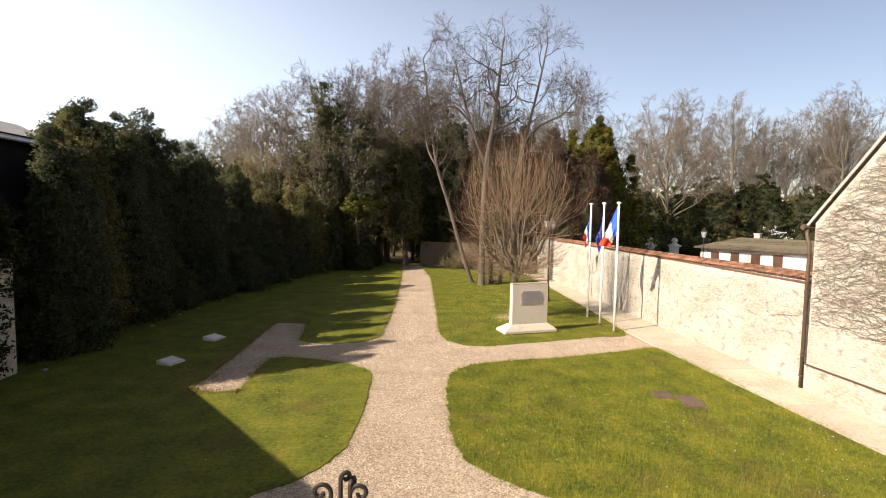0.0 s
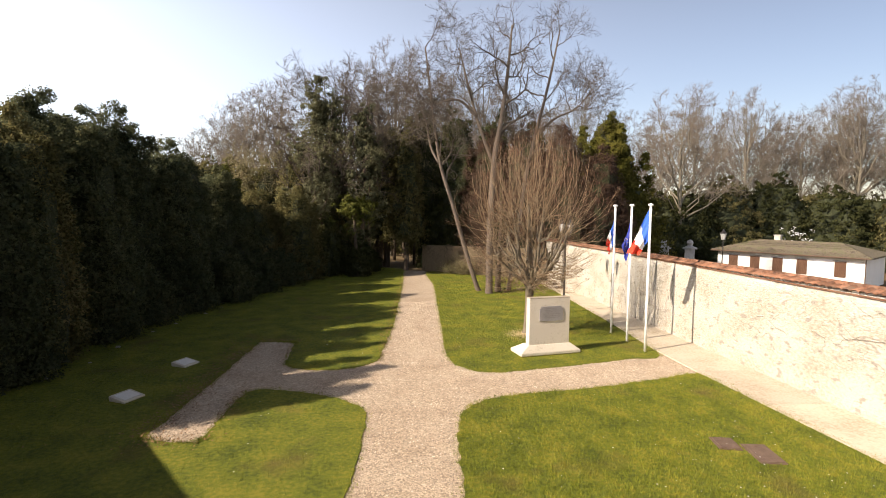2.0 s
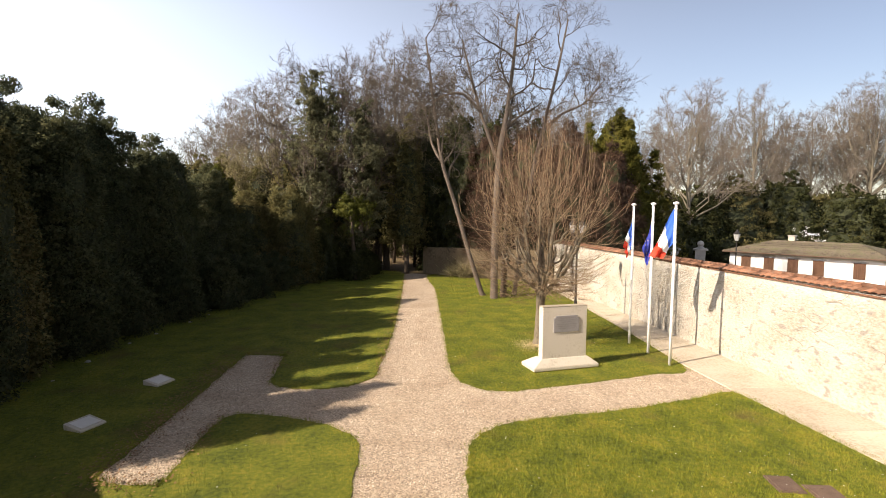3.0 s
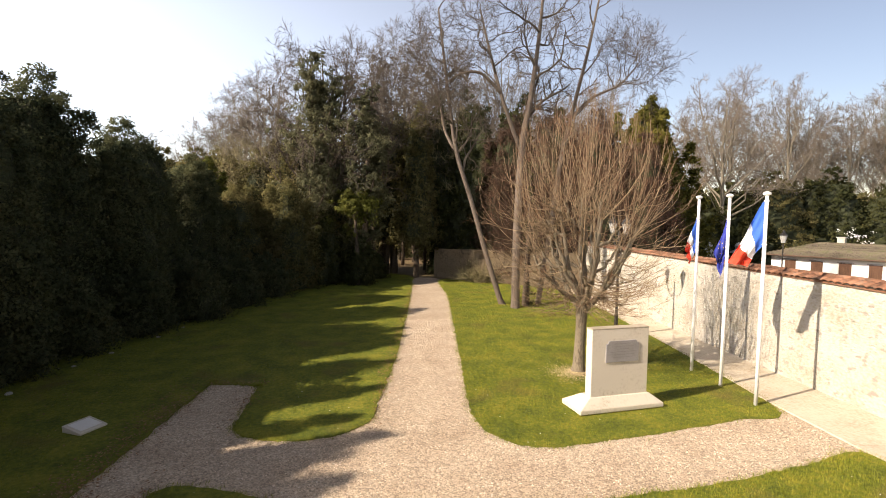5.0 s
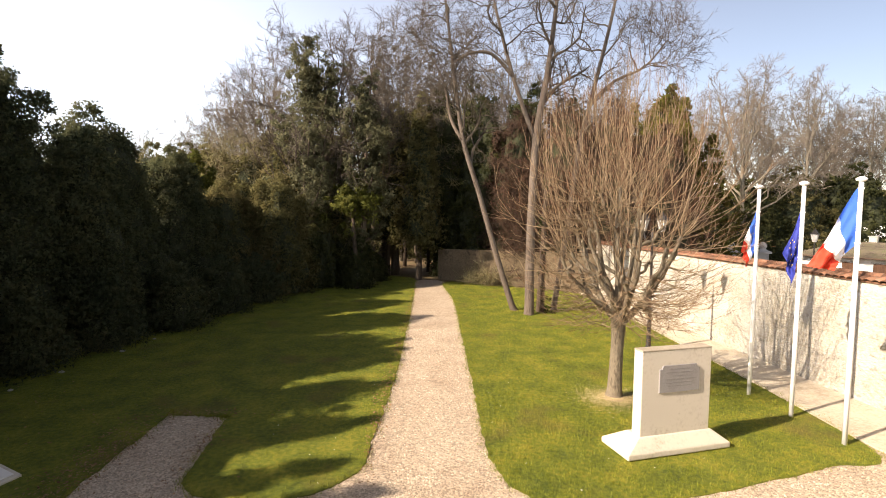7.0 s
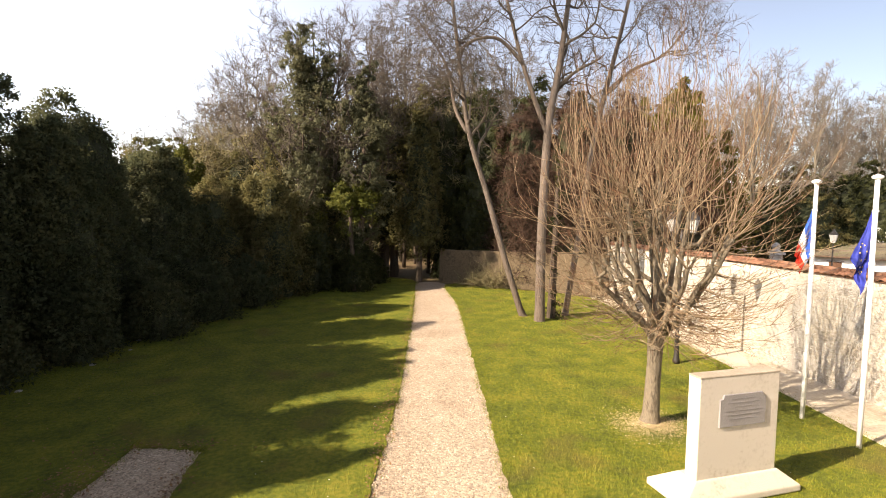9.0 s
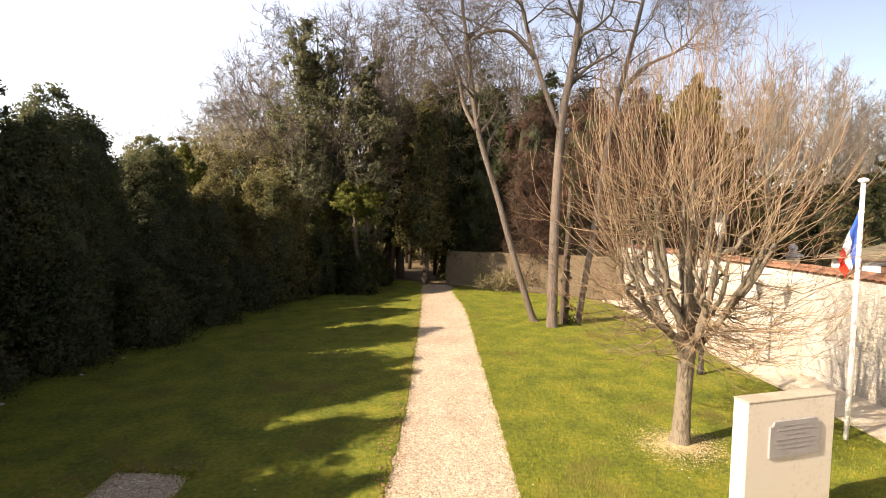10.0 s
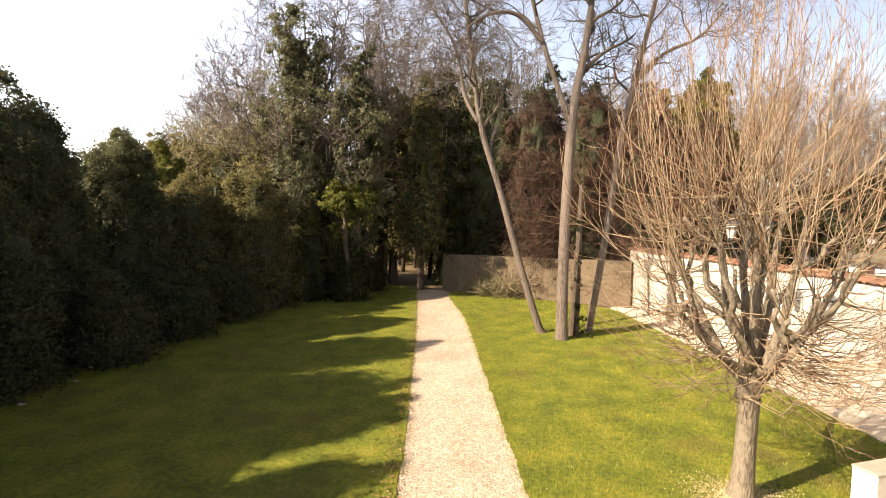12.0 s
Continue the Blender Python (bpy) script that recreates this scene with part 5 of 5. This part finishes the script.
# bare woodland behind: a few trees grown once, then repeated
def wood_tree(at, height, radius, seed, low=0.28, limb=None, twig=None, dense=10, least=0.0125):
    """Rising limbs under a rounded crown of fine twigs."""
    rng = random.Random(seed)
    ob = thing("tree", *at, 0, "bare grey-brown woodland tree with a rounded twiggy crown", "tree")
    lines, twigs, fork = Shape(), Shape(), height * low
    stem = [Vector((0, 0, -0.3)), Vector((rng.uniform(-0.2, 0.2), 0, fork * 0.6)), Vector((rng.uniform(-0.3, 0.3), rng.uniform(-0.3, 0.3), fork)), Vector((rng.uniform(-0.5, 0.5), 0, height * 0.62)), Vector((rng.uniform(-0.5, 0.5), 0, height * 0.9))]
    part("trunk", Shape().tube(stem, [0.38, 0.28, 0.22, 0.09, 0.02], 8, False), limb or FARLIMB, ob, smooth=True)
    rim = []
    for k in range(22):
        f = (k + rng.random()) / 22
        z0 = fork * 0.8 + (height * 0.66 - fork) * f * 0.9
        az, el = k * 2.4 + rng.gauss(0, 0.4), -0.12 + 1.55 * f
        goal = Vector((radius * math.cos(el) * math.cos(az), radius * math.cos(el) * math.sin(az), height * (0.58 + 0.38 * math.sin(el)))) * rng.uniform(0.84, 1.0)
        p = stem[2].lerp(stem[3], max(0.0, (z0 - fork) / (height * 0.62 - fork)))
        span = goal - p
        line = [p + span * t + Vector((span.x, span.y, 0)) * 0.5 * t * (1 - t) + Vector((rng.gauss(0, 0.18), rng.gauss(0, 0.18), rng.gauss(0, 0.15))) * min(1, 3 * t) for t in (0, 0.17, 0.34, 0.5, 0.67, 0.84, 1)]
        r = rng.uniform(0.055, 0.11)
        lines.tube(line, [r, r * 0.8, r * 0.64, r * 0.5, r * 0.37, r * 0.25, r * 0.14], 5, False)
        branch_out(rng, twigs, line, r * 0.9, 1, (0, dense, 7, 5), (0, 2.2, 1.15, 0.6), 0.78, 0.05, 0.3, least=least)
    part("limb", lines, limb or FARLIMB, ob, "spreading bare limbs")
    part("crown", twigs, twig or FARTWIG, ob, "fine bare twigs")
    return ob


far_kinds = [wood_tree((32.7, 54.5, -1.0) if k == 0 else (40 + 9 * k, 66 + k, -1.0), h, r, 300 + k, low) for k, (h, r, low) in enumerate(((19.6, 6.6, 0.26), (23, 5.0, 0.32), (22, 6.2, 0.26), (24.5, 5.2, 0.34), (21, 6.6, 0.24)))]
rng = random.Random(77)
wood_tree((-2.7, 43.8, -0.2), 17.0, 5.4, 331, 0.22, BARK, TWIG, 11, 0.011)
wood_tree((1.4, 47.0, -0.2), 17.4, 4.6, 332, 0.26, BARK, TWIG, 10, 0.011)
spots = [(36, 66), (44, 72), (54, 70), (62, 64), (68, 58), (74, 66), (80, 56), (60, 76), (28, 70), (22, 66), (16, 62), (12, 58), (7, 60), (2, 58), (-3, 60), (-8, 57), (-1, 66), (5, 68), (10, 66),
         (-12, 64), (-16.5, 75), (-25, 90), (-31, 94), (-20, 84), (-38, 96), (18, 76), (25, 82), (88, 70), (66, 70), (70, 74), (84, 62), (38, 84), (48, 86), (58, 88), (68, 86), (78, 84), (90, 80), (30, 86), (98, 74)]
for k, (x, y) in enumerate(spots):
    copy_thing(far_kinds[k % 5], pose(x + rng.uniform(-1, 1), y + rng.uniform(-1, 1), -1.0 - (1.5 if y > 80 and x < 0 else 0), 0, 0, rng.uniform(0, 360)))
# low scrub that closes the foot of the wood
rs = np.random.default_rng(15)
cen = np.concatenate([rs.uniform((-60, 62, 0.2), (-9, 100, 5.5), (500, 3)), rs.uniform((-14, 64, 0.0), (95, 72, 7.2), (1500, 3)), rs.uniform((-3, 60, 0.0), (12, 66, 3.5), (160, 3))])
scrub = part("scrub", quads("scrub", leaf_cloud(rs, cen, rs.uniform(0.8, 1.8, len(cen)), 26, 0.5)), OLIVE)
tagged(scrub, "tangled brown-green scrub under the distant trees", "scrub", kind="stuff")

# ---- bungalow beyond the wall ----
bung = thing("bungalow", 31.8, 46.5, -0.9, math.degrees(math.atan2(-8.5, 5.8)), "white bungalow with brown shutters and a low tiled roof", "house")
L, D, E = 10.4, 7.2, 2.45
part("wall", Shape().box(0, L, 0, D, 0, E), HOUSEWHITE, bung)
s = Shape()
s.v = [(-0.45, -0.5, E), (L + 0.45, -0.5, E), (L + 0.45, D + 0.5, E), (-0.45, D + 0.5, E), (-0.45, -0.5, E + 0.12), (L + 0.45, -0.5, E + 0.12), (L + 0.45, D + 0.5, E + 0.12), (-0.45, D + 0.5, E + 0.12),
       (2.2, D / 2, E + 1.0), (L - 2.2, D / 2, E + 1.0)]
s.f = [(3, 2, 1, 0), (0, 1, 5, 4), (1, 2, 6, 5), (2, 3, 7, 6), (3, 0, 4, 7), (4, 5, 9, 8), (5, 6, 9), (6, 7, 8, 9), (7, 4, 8)]
part("roof", s, SLATE, bung, "mossy low-pitched tile roof")
for k in range(14):
    f = (k + 0.5) / 14
    y, zz = -0.5 + (D / 2 + 0.5) * f, E + 0.12 + 0.88 * f
    x0, x1 = -0.45 + 2.65 * f, L + 0.45 - 2.65 * f
    part("tile_course", Shape().box(x0, x1, y - 0.14, y + 0.16, zz - 0.02, zz + 0.045), SLATE, bung)
for x in (1.3, 3.0, 4.7, 6.4, 8.9):
    sh = part("shutter", solid(Shape().box(x - 0.36, x + 0.36, -0.06, 0.02, 0.95, 2.15), 0.01, 1), WOOD, bung, "closed brown wooden shutters")
    for q in range(1, 6):
        part("batten", Shape().box(x - 0.36 + q * 0.12 - 0.006, x - 0.36 + q * 0.12 + 0.006, -0.07, -0.06, 0.97, 2.13), WOOD, sh)
    part("lintel", Shape().box(x - 0.5, x + 0.5, -0.03, 0.02, 2.17, 2.24), STONE, bung)
ch = part("chimney", solid(Shape().box(3.3, 3.78, D / 2 - 0.1, D / 2 + 0.4, E + 0.6, E + 1.4), 0.02), PLASTER, bung)
part("cap", Shape().box(3.24, 3.84, D / 2 - 0.16, D / 2 + 0.46, E + 1.4, E + 1.47), STONE, ch)
part("gutter", Shape().tube([(-0.4, -0.55, E + 0.05), (L + 0.4, -0.55, E + 0.05)], 0.06, 6), PIPE, bung)
part("downpipe", Shape().tube([(L + 0.1, -0.5, E), (L + 0.03, -0.06, E - 0.3), (L + 0.03, -0.06, 0)], 0.04, 6), PIPE, bung)

# ---- gate pillars and street lamp in the lane ----
for x, y in ((27.4, 47.8), (29.6, 47.3)):
    pil = thing("gate_pillar", x, y, -1.0, -35, "grey stone gate pillar with a ball cap", "gate pillar", "gate pillars in the lane")
    part("shaft", solid(Shape().box(-0.4, 0.4, -0.4, 0.4, 0, 2.6), 0.03), STONE, pil)
    part("cap", Shape().lathe([(0.62, 2.6), (0.62, 2.72), (0.3, 2.85), (0.2, 2.95), (0.3, 3.15), (0.22, 3.35), (0.05, 3.45)], sides=12), STONE, pil)
sl = thing("street_lamp", 28.9, 41.7, -1.0, 0, "old street lamp with a milky lantern in the lane", "street lamp")
part("post", Shape().lathe([(0.12, 0), (0.08, 0.8), (0.05, 1.0), (0.04, 3.7)], sides=8), IRON, sl)
body = part("lantern", Shape().lathe([(0.12, 3.75), (0.24, 4.25)], sides=6), GLASS, sl)
part("roof", Shape().lathe([(0.28, 4.25), (0.12, 4.42), (0.03, 4.6)], sides=6), IRON, body)

# ---- wrought-iron gate under the start of the walk ----
gate = thing("iron_gate", 2.08, 4.9, 0, 0, "black wrought-iron gate topped with scrolls", "gate")
for side in (-1, 1):
    leaf = part("gate_frame", Shape().box(side * 0.02 if side > 0 else -1.9, 1.9 if side > 0 else -0.02, -0.02, 0.02, 0.1, 0.16).box(side * 0.02 if side > 0 else -1.9, 1.9 if side > 0 else -0.02, -0.02, 0.02, 1.9, 1.95), IRON, gate)
    for k in range(13):
        part("bar", Shape().tube([(side * (0.05 + k * 0.15), 0, 0.1), (side * (0.05 + k * 0.15), 0, 2.0)], 0.012, 6), IRON, leaf)


def scroll(x, z, size, hand, turn):
    pts = []
    for k in range(22):
        t = k / 21
        a = 4.6 * t * 1.35
        r = size * (1 - 0.8 * t)
        pts.append((x + hand * (size - r * math.cos(a)) * math.cos(turn), (size - r * math.cos(a)) * math.sin(turn), z + r * math.sin(a)))
    return Shape().tube([(x, 0, z - 0.55)] + pts, 0.018, 6)


for x, z, size, hand, turn in ((-0.02, 2.55, 0.045, 1, 0.5), (0.05, 2.49, 0.05, 1, 1.2), (-0.09, 2.45, 0.075, -1, 0), (0.05, 2.43, 0.075, 1, 0)):
    part("scroll", scroll(x, z, size, hand, turn), IRON, gate)

# ---- small things ----
rb = np.random.default_rng(44)
blossom = thing("blossom_bush", 44.5, 52.5, -1.0, 0, "small tree in white blossom behind the bungalow", "tree")
part("trunk", Shape().tube([(0, 0, 0), (0.1, 0, 1.6), (0, 0, 3.2)], [0.1, 0.07, 0.03], 6), BARK, blossom)
part("blossom", quads("blossom", leaf_cloud(rb, rb.uniform((-1.2, -1.0, 1.8), (1.2, 1.0, 4.6), (30, 3)), np.full(30, 0.3), 9, 0.11)), BUNTING, blossom, "white petals")
rng = random.Random(66)
for k in range(9):
    y = 16.5 + k * 1.7 + rng.uniform(-0.5, 0.5)
    st = thing("stone", -7.0 + 0.1 * (y - 16) + rng.uniform(-0.3, 0.3), y, 0.0, rng.uniform(0, 360), "small pale stone at the foot of the evergreens", "stone", "stones along the evergreens")
    s = Shape()
    w = rng.uniform(0.05, 0.11)
    s.lathe([(w * 0.8, -0.02), (w, w * 0.25), (w * 0.7, w * 0.6), (w * 0.2, w * 0.75)], sides=7)
    s.v = [(x * rng.uniform(0.8, 1.3), y2 * rng.uniform(0.8, 1.2), z) for x, y2, z in s.v]
    part("stone_body", s, STONE, st)
